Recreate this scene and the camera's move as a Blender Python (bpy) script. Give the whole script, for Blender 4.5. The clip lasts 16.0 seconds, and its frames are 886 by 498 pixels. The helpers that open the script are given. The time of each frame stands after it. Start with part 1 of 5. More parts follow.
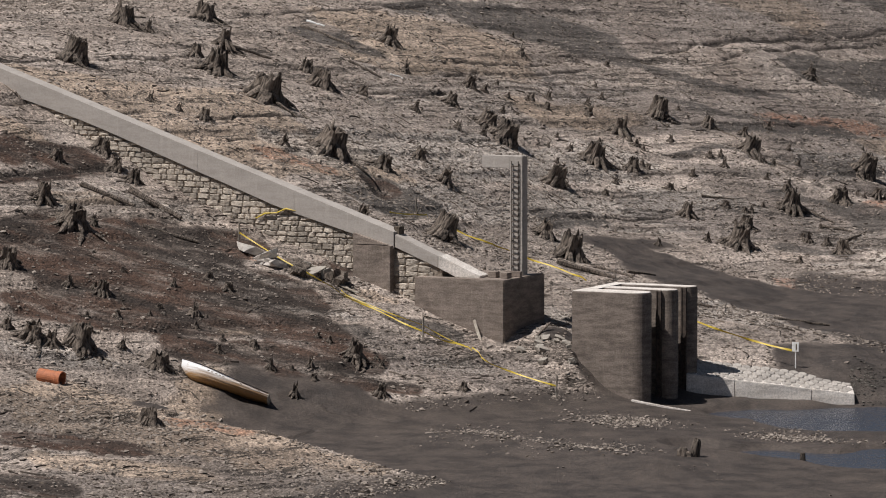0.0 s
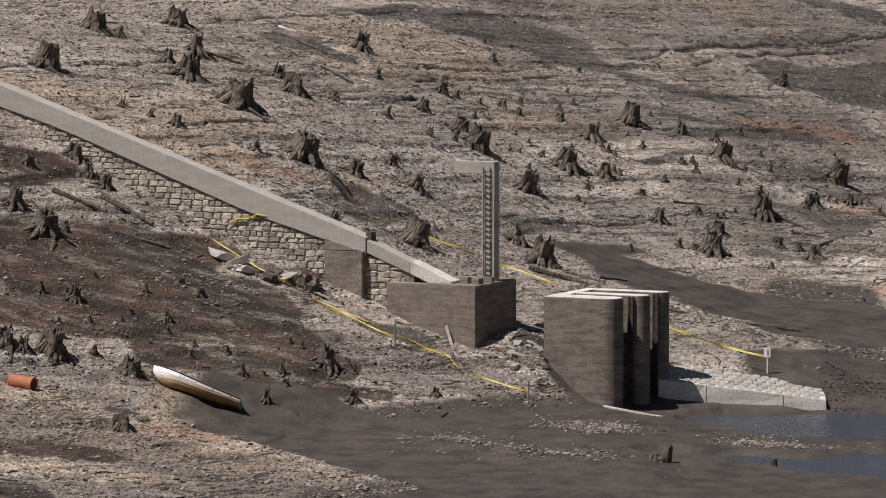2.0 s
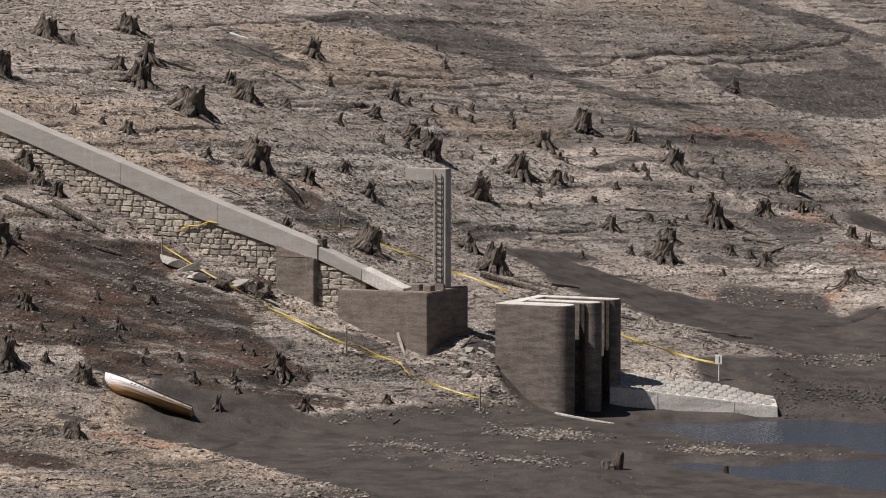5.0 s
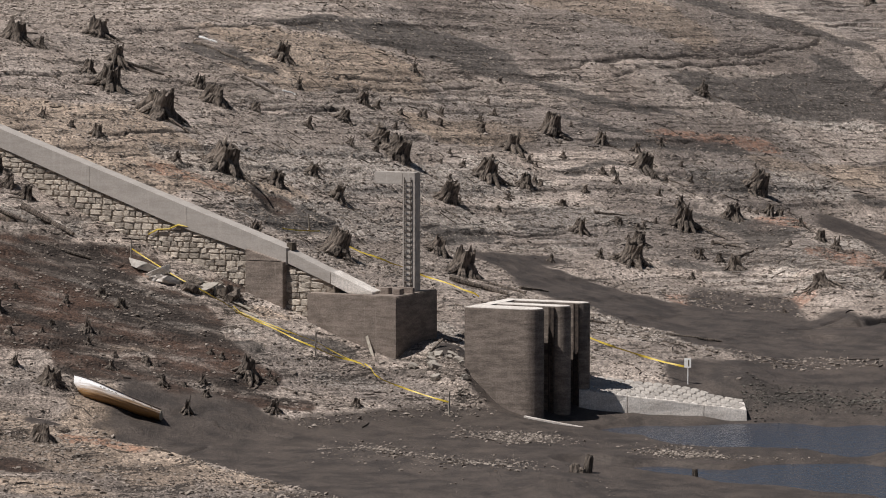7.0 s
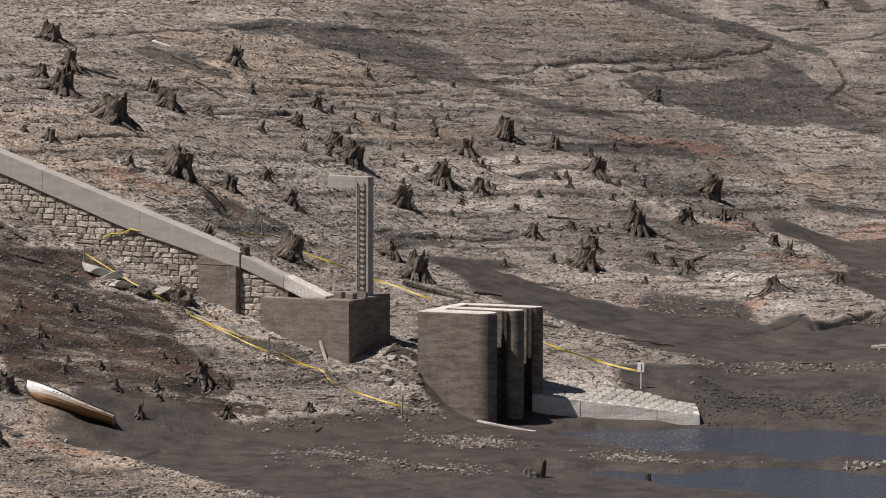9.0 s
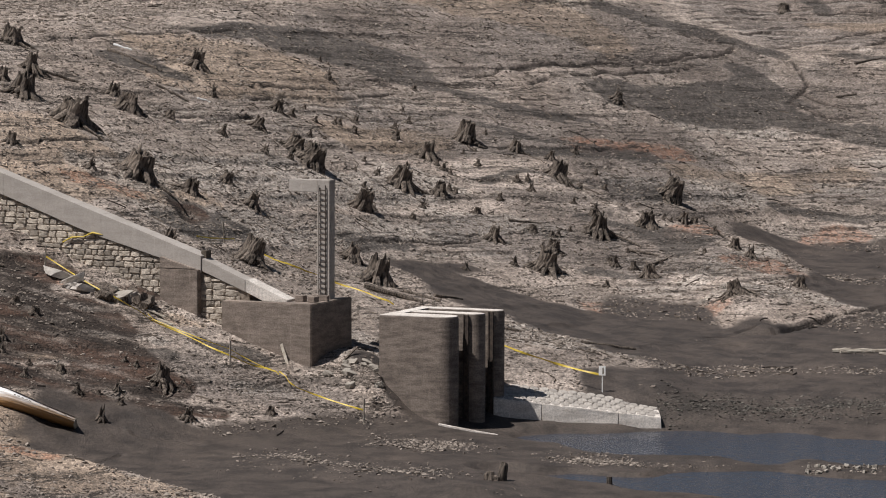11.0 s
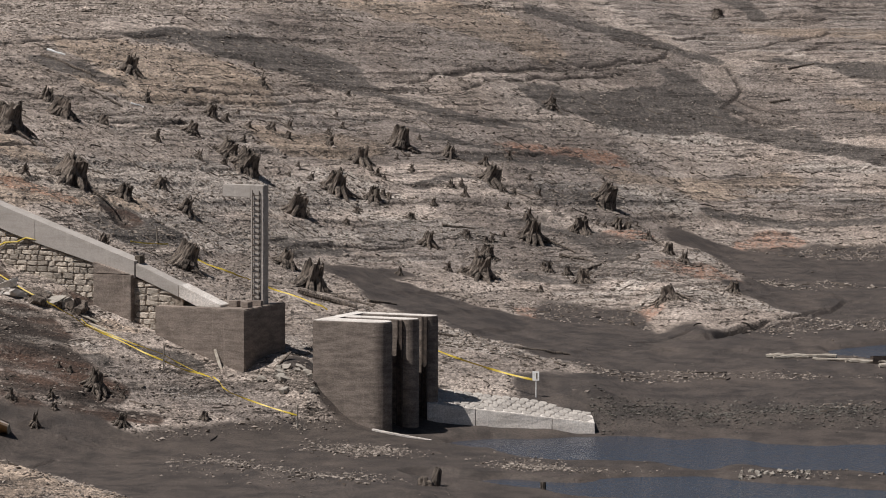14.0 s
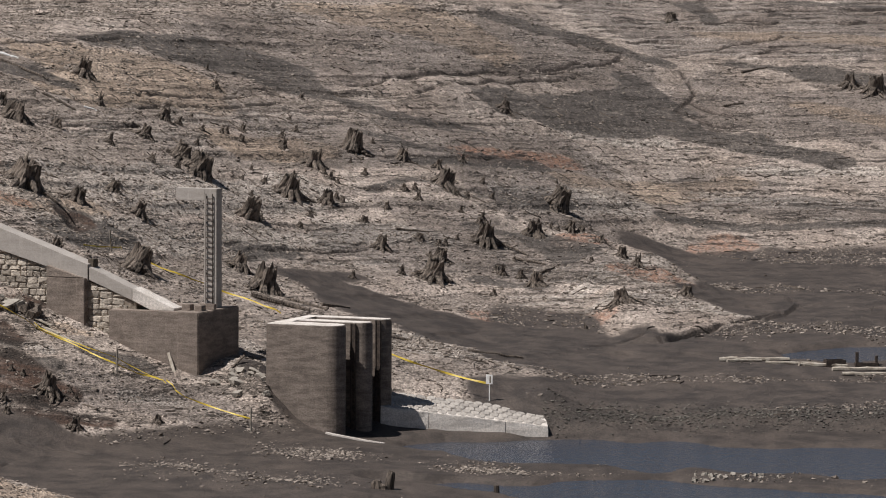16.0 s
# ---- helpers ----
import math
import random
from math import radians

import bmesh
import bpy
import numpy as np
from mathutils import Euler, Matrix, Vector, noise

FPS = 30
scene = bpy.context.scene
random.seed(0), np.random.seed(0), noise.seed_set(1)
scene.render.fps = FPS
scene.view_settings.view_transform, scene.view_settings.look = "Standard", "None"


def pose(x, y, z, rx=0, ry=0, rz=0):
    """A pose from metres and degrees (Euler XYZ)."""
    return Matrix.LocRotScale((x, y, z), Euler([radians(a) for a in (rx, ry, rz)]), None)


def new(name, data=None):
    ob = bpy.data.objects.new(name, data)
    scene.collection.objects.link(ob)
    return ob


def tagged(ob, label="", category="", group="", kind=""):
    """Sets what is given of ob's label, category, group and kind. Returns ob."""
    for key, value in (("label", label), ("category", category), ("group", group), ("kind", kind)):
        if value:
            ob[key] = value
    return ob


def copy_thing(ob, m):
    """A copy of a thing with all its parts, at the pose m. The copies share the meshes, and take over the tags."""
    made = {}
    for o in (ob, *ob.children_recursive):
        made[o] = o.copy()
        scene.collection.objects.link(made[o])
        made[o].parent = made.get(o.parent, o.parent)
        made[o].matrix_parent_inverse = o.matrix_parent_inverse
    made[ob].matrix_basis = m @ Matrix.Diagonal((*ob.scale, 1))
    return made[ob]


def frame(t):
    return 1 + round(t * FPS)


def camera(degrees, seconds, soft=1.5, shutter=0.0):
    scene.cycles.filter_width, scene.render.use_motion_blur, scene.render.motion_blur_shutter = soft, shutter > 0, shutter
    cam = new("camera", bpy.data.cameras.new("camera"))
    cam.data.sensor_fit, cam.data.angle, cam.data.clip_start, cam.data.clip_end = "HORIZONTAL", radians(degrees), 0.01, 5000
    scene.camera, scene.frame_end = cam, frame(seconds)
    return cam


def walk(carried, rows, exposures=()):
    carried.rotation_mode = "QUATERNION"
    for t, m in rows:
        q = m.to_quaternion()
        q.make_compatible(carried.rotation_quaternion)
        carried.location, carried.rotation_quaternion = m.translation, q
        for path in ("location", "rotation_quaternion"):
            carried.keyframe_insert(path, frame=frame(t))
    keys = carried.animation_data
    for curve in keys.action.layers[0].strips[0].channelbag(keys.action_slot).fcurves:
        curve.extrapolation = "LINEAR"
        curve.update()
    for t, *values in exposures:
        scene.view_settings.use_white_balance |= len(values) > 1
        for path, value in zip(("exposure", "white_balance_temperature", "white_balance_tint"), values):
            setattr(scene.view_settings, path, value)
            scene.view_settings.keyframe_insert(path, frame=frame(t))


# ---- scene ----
# Camera: a long lens on a high bank, turning where it stands.
EYE = (0.0, 0.0, 34.0)
cam = camera(9.056, 16.0, soft=1.0)
PATH = [
    (0.0, 0.0, -4.88), (0.5, -0.031, -4.867), (1.0, -0.081, -4.851), (1.5, -0.142, -4.839), (2.0, -0.287, -4.822),
    (2.5, -0.460, -4.803), (3.0, -0.513, -4.783), (3.5, -0.567, -4.758), (4.0, -0.618, -4.754), (6.5, -1.042, -4.726),
    (7.0, -1.095, -4.713), (7.5, -1.183, -4.697), (8.0, -1.333, -4.686), (8.5, -1.474, -4.677), (11.0, -1.966, -4.631),
    (11.5, -2.136, -4.622), (12.0, -2.191, -4.604), (12.5, -2.315, -4.595), (13.0, -2.456, -4.585), (13.5, -2.540, -4.577),
    (14.0, -2.642, -4.575), (14.5, -2.747, -4.566), (15.0, -2.854, -4.558), (15.5, -2.904, -4.548), (16.0, -3.117, -4.538),
]
walk(cam, [(t, pose(*EYE, 90 + tilt, 0.092 * turn, turn)) for t, turn, tilt in PATH], [(0.0, 0.0), (16.0, 0.0)])

# World and sun
SUN_EL, SUN_AZ = radians(61), radians(-112)  # azimuth from +y, clockwise: the sun stands to the left, a little behind the camera
world = bpy.data.worlds.new("sky")
world.use_nodes = True
scene.world = world
sky = world.node_tree.nodes.new("ShaderNodeTexSky")
sky.sky_type, sky.sun_disc, sky.sun_elevation, sky.sun_rotation = "NISHITA", False, SUN_EL, SUN_AZ
world.node_tree.links.new(sky.outputs[0], world.node_tree.nodes["Background"].inputs[0])
world.node_tree.nodes["Background"].inputs[1].default_value = 0.031
sun = new("sun", bpy.data.lights.new("sun", "SUN"))
sun.data.energy, sun.data.angle, sun.data.color = 5.2, radians(0.53), (1.0, 0.958, 0.928)
to_sun = Vector((math.sin(SUN_AZ) * math.cos(SUN_EL), math.cos(SUN_AZ) * math.cos(SUN_EL), math.sin(SUN_EL)))
sun.matrix_world = Matrix.Translation((0, 250, 200)) @ to_sun.to_track_quat("Z", "Y").to_matrix().to_4x4()

# ---- terrain function ----
_TABLE = np.random.RandomState(7).rand(256, 256)


def vnoise(x, y, seed=0):
    """Smooth lattice noise, -1 to 1."""
    x, y = np.asarray(x, float) + 17.3 * seed, np.asarray(y, float) + 9.1 * seed
    i, j = np.floor(x).astype(int), np.floor(y).astype(int)
    f, g = x - i, y - j
    f, g = f * f * (3 - 2 * f), g * g * (3 - 2 * g)
    a, b = _TABLE[i % 256, j % 256], _TABLE[(i + 1) % 256, j % 256]
    c, d = _TABLE[i % 256, (j + 1) % 256], _TABLE[(i + 1) % 256, (j + 1) % 256]
    return 2 * ((a + (b - a) * f) * (1 - g) + (c + (d - c) * f) * g) - 1


def fbm(x, y, octaves=4, seed=0):
    total, amp, scale = 0.0, 1.0, 1.0
    for o in range(octaves):
        total = total + amp * vnoise(x * scale, y * scale, seed + 3 * o)
        amp, scale = amp * 0.5, scale * 2.03
    return total / 1.9


def smax(a, b, k):
    return 0.5 * (a + b + np.sqrt((a - b) ** 2 + k * k))


def smin(a, b, k):
    return 0.5 * (a + b - np.sqrt((a - b) ** 2 + k * k))


def step01(e0, e1, v):
    t = np.clip((v - e0) / (e1 - e0), 0, 1)
    return t * t * (3 - 2 * t)


def near_line(x, y, x1, y1, x2, y2):
    """Distance to a stretch and the share along it."""
    dx, dy = x2 - x1, y2 - y1
    s = np.clip(((x - x1) * dx + (y - y1) * dy) / (dx * dx + dy * dy), 0, 1)
    return np.hypot(x - x1 - s * dx, y - y1 - s * dy), s


HILL_X = [-60, -25, -10, 0, 7.6, 20, 30, 40, 55, 90]
HILL_Y = [330, 318, 312, 325, 345, 352, 376, 396, 398, 400]
HILL_Z = [24, 16.8, 10.5, 6.6, 4.7, 2.3, 1.7, 1.6, 1.2, 1.0]
HILL_S = [0.1, 0.11, 0.135, 0.18, 0.215, 0.225, 0.255, 0.28, 0.3, 0.3]


def hill_at(x, values):
    """The hill foot's values, blurred along x."""
    return sum(np.interp(x + o, HILL_X, values) for o in (-4, -2, 0, 2, 4)) / 5


CRACKS = [
    (32.5, 338.8, 41, 352.9, 0.16), (33.4, 435.9, 52.4, 446.9, 0.14), (45.2, 452.6, 61, 453.8, 0.16), (45.8, 449.3, 60.6, 450.6, 0.13),
    (47.6, 444.4, 59.7, 443.8, 0.13), (-25.7, 324.1, -17, 340.8, 0.22), (-17, 340.8, -15.5, 345.2, 0.2), (-13.9, 327.8, -8.4, 338.6, 0.16),
    (-13, 364.6, 0, 389.3, 0.26), (-24.3, 306.2, -18.8, 313.3, 0.3), (0, 371.8, 8.2, 387.7, 0.22), (0, 368.7, 10, 388.1, 0.12),
    (7.9, 350.4, 14.8, 359.7, 0.18), (15.1, 398.5, 18.8, 404.5, 0.18), (18.8, 404.5, 19.4, 406.1, 0.18), (19.4, 406.1, 34.2, 431.6, 0.18),
    (19.7, 401.7, 22.3, 407.7, 0.14), (22.3, 407.7, 33.9, 428.1, 0.13), (-12.6, 324.6, -10.1, 329.6, 0.15), (-20.5, 319, -17.2, 324.3, 0.15),
]
CRACKS += [
    (-5.8, 350.9, 0, 363.5, 0.13), (-25, 315.6, -21.8, 319.8, 0.15), (18.7, 404.3, 37.7, 436.6, 0.18), (37.7, 436.6, 37.8, 437.9, 0.15),
    (42.6, 437.3, 43.2, 432.5, 0.18), (43.2, 432.5, 41.4, 427.1, 0.15), (41.4, 427.1, 44, 425.4, 0.16), (42.4, 430.3, 45.8, 426.8, 0.12),
    (47.7, 440.8, 50.3, 443, 0.2), (42.6, 449.6, 44.7, 454.5, 0.3), (27.5, 335.5, 30.9, 338.8, 0.18), (22.5, 348.1, 27.9, 344.6, 0.14),
    (31.8, 337.6, 39.2, 349.5, 0.2), (30.6, 368.7, 31.7, 366, 0.16), (0.2, 329.3, 1.9, 331.2, 0.15), (-13.2, 269.2, -6.5, 286.4, 0.18),
    (-6.6, 290.4, -2.5, 290, 0.16), (0.5, 284.6, 5, 277.5, 0.15), (-24, 301.6, -20.3, 305.9, 0.2), (-20.7, 307, -14.3, 311.7, 0.2),
    (-18.9, 293.8, -13.6, 295.4, 0.14),
]
TERRACES = [
    (36.6, 448.4, 60.7, 451.8, 5.85), (45.3, 443.6, 59.5, 442.2, 2.4), (29.5, 355.5, 39.4, 355.8, 5.7), (24.4, 366.2, 29.7, 357.9, 2.75),
    (41.8, 408.5, 55, 407.9, 3.45), (-24.2, 304.5, -14.3, 311.1, 1.55), (4, 342.7, 15.1, 358, 1.95), (-6.5, 351.7, 12.4, 387.3, 2.15),
]
POOLS = [(17.0, 300.3, 21.7, 298.7, 2.1), (21.7, 297.6, 39.6, 291.7, 6.2), (13.1, 282.7, 21.0, 280.3, 2.1), (24.3, 279.6, 36.9, 271.7, 5.0)]


def zone(x, y, spots, seed, ragged=0.5):
    """How far a place belongs to a set of strips with torn edges."""
    shape = np.shape(x)
    x, y = np.ravel(x), np.ravel(y)
    total = np.zeros_like(x)
    wide, torn = fbm(x / 3.5, y / 6.5, 3, seed), fbm(x / 0.8, y / 1.5, 3, seed + 5)
    for x1, y1, x2, y2, w in spots:
        reach = 2.6 * w + 1.5
        near = np.flatnonzero((x > min(x1, x2) - reach) & (x < max(x1, x2) + reach) & (y > min(y1, y2) - reach) & (y < max(y1, y2) + reach))
        d, s = near_line(x[near], y[near], x1, y1, x2, y2)
        soft = 0.12 + 0.06 * w
        total[near] = np.maximum(total[near], step01(soft, -soft, d - 0.92 * w + ragged * (0.9 * w * wide[near] + (0.3 + 0.25 * w) * torn[near])))
    return total.reshape(shape)


def mud_level(x, y):
    """The flat floor of the lake, with its pools and the step up behind the weir."""
    mud = 0.13 - 0.5 * step01(9, 20, x) * step01(314, 300, y) + 0.018 * np.clip(y - 303, 0, 60)
    for x1, y1, x2, y2, w in POOLS:
        d, s = near_line(x, y, x1, y1, x2, y2)
        mud = mud - 0.45 * step01(1.25, 0.75, d / w + 0.25 * vnoise(x / 2.5, y / 5, 21))
    return mud + step01(304.6, 307.5, y + 0.8 * vnoise(x * 0.3, y * 0.3, 4)) * step01(20, 23, x) * 0.75


def point_land(x, y):
    """The low point of land in the mud: where it lies, and its rise over the mud."""
    foot = np.interp(x, [24, 31.7, 34.7, 37.6, 40.9, 42.5], [336, 337.6, 341.8, 346.2, 351.4, 357]) + 0.5 * vnoise(x / 2.2, y / 9, 35)
    crest = np.interp(x, [30, 38, 42], [370, 362, 361])
    rise = np.interp(x, [30, 34, 38, 40, 43], [3.7, 2.3, 0.75, 0.4, 0.35])
    s = np.clip((y - foot) / (crest - foot), 0, 1)
    inside = step01(28, 31, x) * step01(43, 42, x) * step01(0, 0.5, y - foot) * step01(2.5, 0.5, y - crest)
    return inside, 0.32 + (rise - 0.32) * s


def macro(x, y):
    """The large form of the ground."""
    slope = 8.7 - 0.256 * (x + 11) + 0.324 * (y - 311) + (0.004 + 0.006 * step01(295, 314, y)) * np.clip(-x - 11, 0, 30) ** 2
    foot, zb, rise = hill_at(x, HILL_Y), hill_at(x, HILL_Z), hill_at(x, HILL_S)
    run = y - foot
    up = 0.5 * (run + np.sqrt(run * run + 30))
    back = zb + rise * smin(up, 95 + 0 * x, 8) + 0.03 * np.minimum(run, 0)
    ridge = np.interp(x, [14, 30, 38, 42], [378, 370, 362, 361])
    tall = np.interp(x, [15, 22, 30, 34, 38, 42.5], [0, 1.6, 3.9, 3.4, 1.8, 0])
    front = np.interp(x, [18, 26, 33, 40, 43], [22, 22, 26, 14, 5])
    lean = np.where(y < ridge, 1 - (ridge - y) / front, 1 - (y - ridge) / 6.0)
    back = back + tall * step01(-0.25, 1.25, lean) * 1.1 * (lean > -0.25)
    back = smin(back, 19.2, 0.8)
    z = smin(slope, back, 0.8)
    mud = mud_level(x, y)
    z = smax(z, mud, 0.5)
    point, low = point_land(x, y)
    z = z + np.maximum(mud + low - z, 0) * point
    # rubble mound between block and pier, and made ground behind the weir
    z = z + 1.3 * np.exp(-((x - 6.2) / 2.2) ** 2 - ((y - 304.5) / 3.0) ** 2)
    z = z + 1.1 * step01(304.5, 308, y) * step01(11, 14, x) * step01(27, 20, x) * step01(335, 312, y)
    # spoil against the pier's corner, and the scour at its nose
    z = z + 1.0 * np.exp(-((x - 6.9) / 1.5) ** 2 - ((y - 301.7) / 1.5) ** 2)
    z = z - 0.3 * np.exp(-((x - 13.2) / 2.6) ** 2 - ((y - 300.2) / 2.2) ** 2)
    # a hollow behind the duct, and the far pool
    z = z - 0.9 * np.exp(-((x + 3.6) / 1.1) ** 2 - ((y - 329.5) / 2.2) ** 2)
    d, s = near_line(x, y, 44.5, 333.5, 56.0, 333.0)
    z = z - 0.7 * step01(1.2, 0.8, d / 5.0 + 0.22 * vnoise(x / 2.5, y / 4, 22))
    d, s = near_line(x, y, 0.5, 283.0, 10.5, 272.5)
    z = z + 0.35 * np.exp(-(d / 2.2) ** 2)
    # the near bank
    crest = 263.1 - 0.54 * x
    top = np.minimum(0.55 - 0.2 * x, 7)
    bank = top - np.where(y < crest, 0.11 * (crest - y), 0.35 * (y - crest))
    z = smax(z, bank, 0.35)
    # towards the camera: a basin, then the high bank that it stands on
    z = np.where(y < 235, np.maximum(z - 0.3 * np.clip(235 - y, 0, 10), -3) * step01(120, 235, y) + 32.4 * step01(120, 0, y), z)
    # far off the land falls away gently and rolls
    z = z - 0.02 * np.clip(y - 470, 0, 600) * step01(480, 700, y)
    return z


def ledge_level(x, y, z):
    """The water lines dip a little towards the back."""
    return z + 0.0685 * (y - 300)


def ledges(x, y, z):
    """Old water lines: the share of the way from one to the next, and how strongly each shows."""
    q = ledge_level(x, y, z) / 1.15 + 0.5 * vnoise(x / 45, y / 45, 9) + 0.1 * vnoise(x / 5, y / 9, 5) + 0.05 * vnoise(x / 0.9, y / 1.5, 15)
    return q - np.floor(q), np.clip(1.6 * vnoise(x / 9, np.floor(q) * 3.7, 11) + 0.15, 0.0, 0.95)


def terraces(x, y, z):
    """Narrow shore steps: the share of the way from one to the next, and where they show."""
    q = ledge_level(x, y, z) / 0.42 + 0.35 * vnoise(x / 9, y / 9, 27) + 0.12 * vnoise(x / 1.4, y / 2, 28)
    return q - np.floor(q), zone(x, y, TERRACES, 33, 0.6) * step01(-0.35, 0.2, vnoise(x / 3.5, y / 5 + 3 * np.floor(q), 29))


def height(x, y):
    """The ground with its banks, washed steps and bumps."""
    x, y = np.asarray(x, float), np.asarray(y, float)
    z = macro(x, y)
    wet = step01(1.6, 0.3, z)
    z = z + (0.2 - 0.14 * wet) * fbm(x / 9, y / 11, 3, 2)
    p, strength = ledges(x, y, z)
    strength = strength * (1 - wet)
    z = z + 0.26 * strength * (p ** 14 - p)
    p, share = terraces(x, y, z)
    z = z + 0.16 * share * (p ** 6 - p)
    z = z + (0.12 - 0.09 * wet) * fbm(x / 1.5, y / 1.9, 2, 6) + (0.05 - 0.035 * wet) * fbm(x / 0.5, y / 0.8, 2, 8)
    z = z + wet * (0.06 * fbm(x / 2.4, y / 3.2, 4, 90) - 0.03)
    for x1, y1, x2, y2, w in CRACKS:
        d, s = near_line(x, y + 0.5 * vnoise(x / 1.3, y / 14, 13), x1, y1, x2, y2)
        z = z - (0.24 - 0.1 * wet) * np.exp(-(d / (0.12 + 0.35 * w)) ** 2) * step01(-0.75, -0.35, vnoise(x / 0.9, y / 0.9, 14))
    return z
# ---- end of terrain function ----


# ---- materials ----
def nodes_of(name, rough=0.8, metal=0.0):
    mat = bpy.data.materials.new(name)
    mat.use_nodes = True
    tree = mat.node_tree
    bsdf = tree.nodes["Principled BSDF"]
    bsdf.inputs["Roughness"].default_value, bsdf.inputs["Metallic"].default_value = rough, metal
    bsdf.inputs["Specular IOR Level"].default_value = 0.35
    return mat, tree, bsdf


def node(tree, kind, **inputs):
    n = tree.nodes.new("ShaderNode" + kind)
    for key, value in inputs.items():
        if hasattr(value, "is_linked"):
            tree.links.new(value, n.inputs[key.replace("_", " ")])
        else:
            n.inputs[key.replace("_", " ")].default_value = value
    return n


def coords(tree, scale=(1, 1, 1), kind="Object"):
    tc = tree.nodes.new("ShaderNodeTexCoord")
    m = node(tree, "Mapping", Vector=tc.outputs[kind], Scale=scale)
    return m.outputs[0]


def noise_tex(tree, vec, scale, detail=5.0, rough=0.6):
    return node(tree, "TexNoise", Vector=vec, Scale=scale, Detail=detail, Roughness=rough).outputs["Fac"]


def spread(tree, fac, low, high):
    n = tree.nodes.new("ShaderNodeMapRange")
    n.interpolation_type = "SMOOTHSTEP"
    tree.links.new(fac, n.inputs[0])
    n.inputs[1].default_value, n.inputs[2].default_value = low, high
    return n.outputs[0]


def blend(tree, fac, a, b, mode="MIX"):
    n = tree.nodes.new("ShaderNodeMix")
    n.data_type, n.blend_type = "RGBA", mode
    for socket, value in ((n.inputs[0], fac), (n.inputs[6], a), (n.inputs[7], b)):
        if hasattr(value, "is_linked"):
            tree.links.new(value, socket)
        else:
            socket.default_value = value if not isinstance(value, tuple) else (*value, 1)
    return n.outputs[2]


def calc(tree, op, a, b=0.5):
    n = tree.nodes.new("ShaderNodeMath")
    n.operation = op
    for socket, value in ((n.inputs[0], a), (n.inputs[1], b)):
        if hasattr(value, "is_linked"):
            tree.links.new(value, socket)
        else:
            socket.default_value = value
    return n.outputs[0]


def bumped(tree, bsdf, fac, strength, distance):
    b = node(tree, "Bump", Height=fac, Strength=strength, Distance=distance)
    tree.links.new(b.outputs[0], bsdf.inputs["Normal"])


def attribute(tree, name):
    a = tree.nodes.new("ShaderNodeAttribute")
    a.attribute_name = name
    return a.outputs["Fac"]


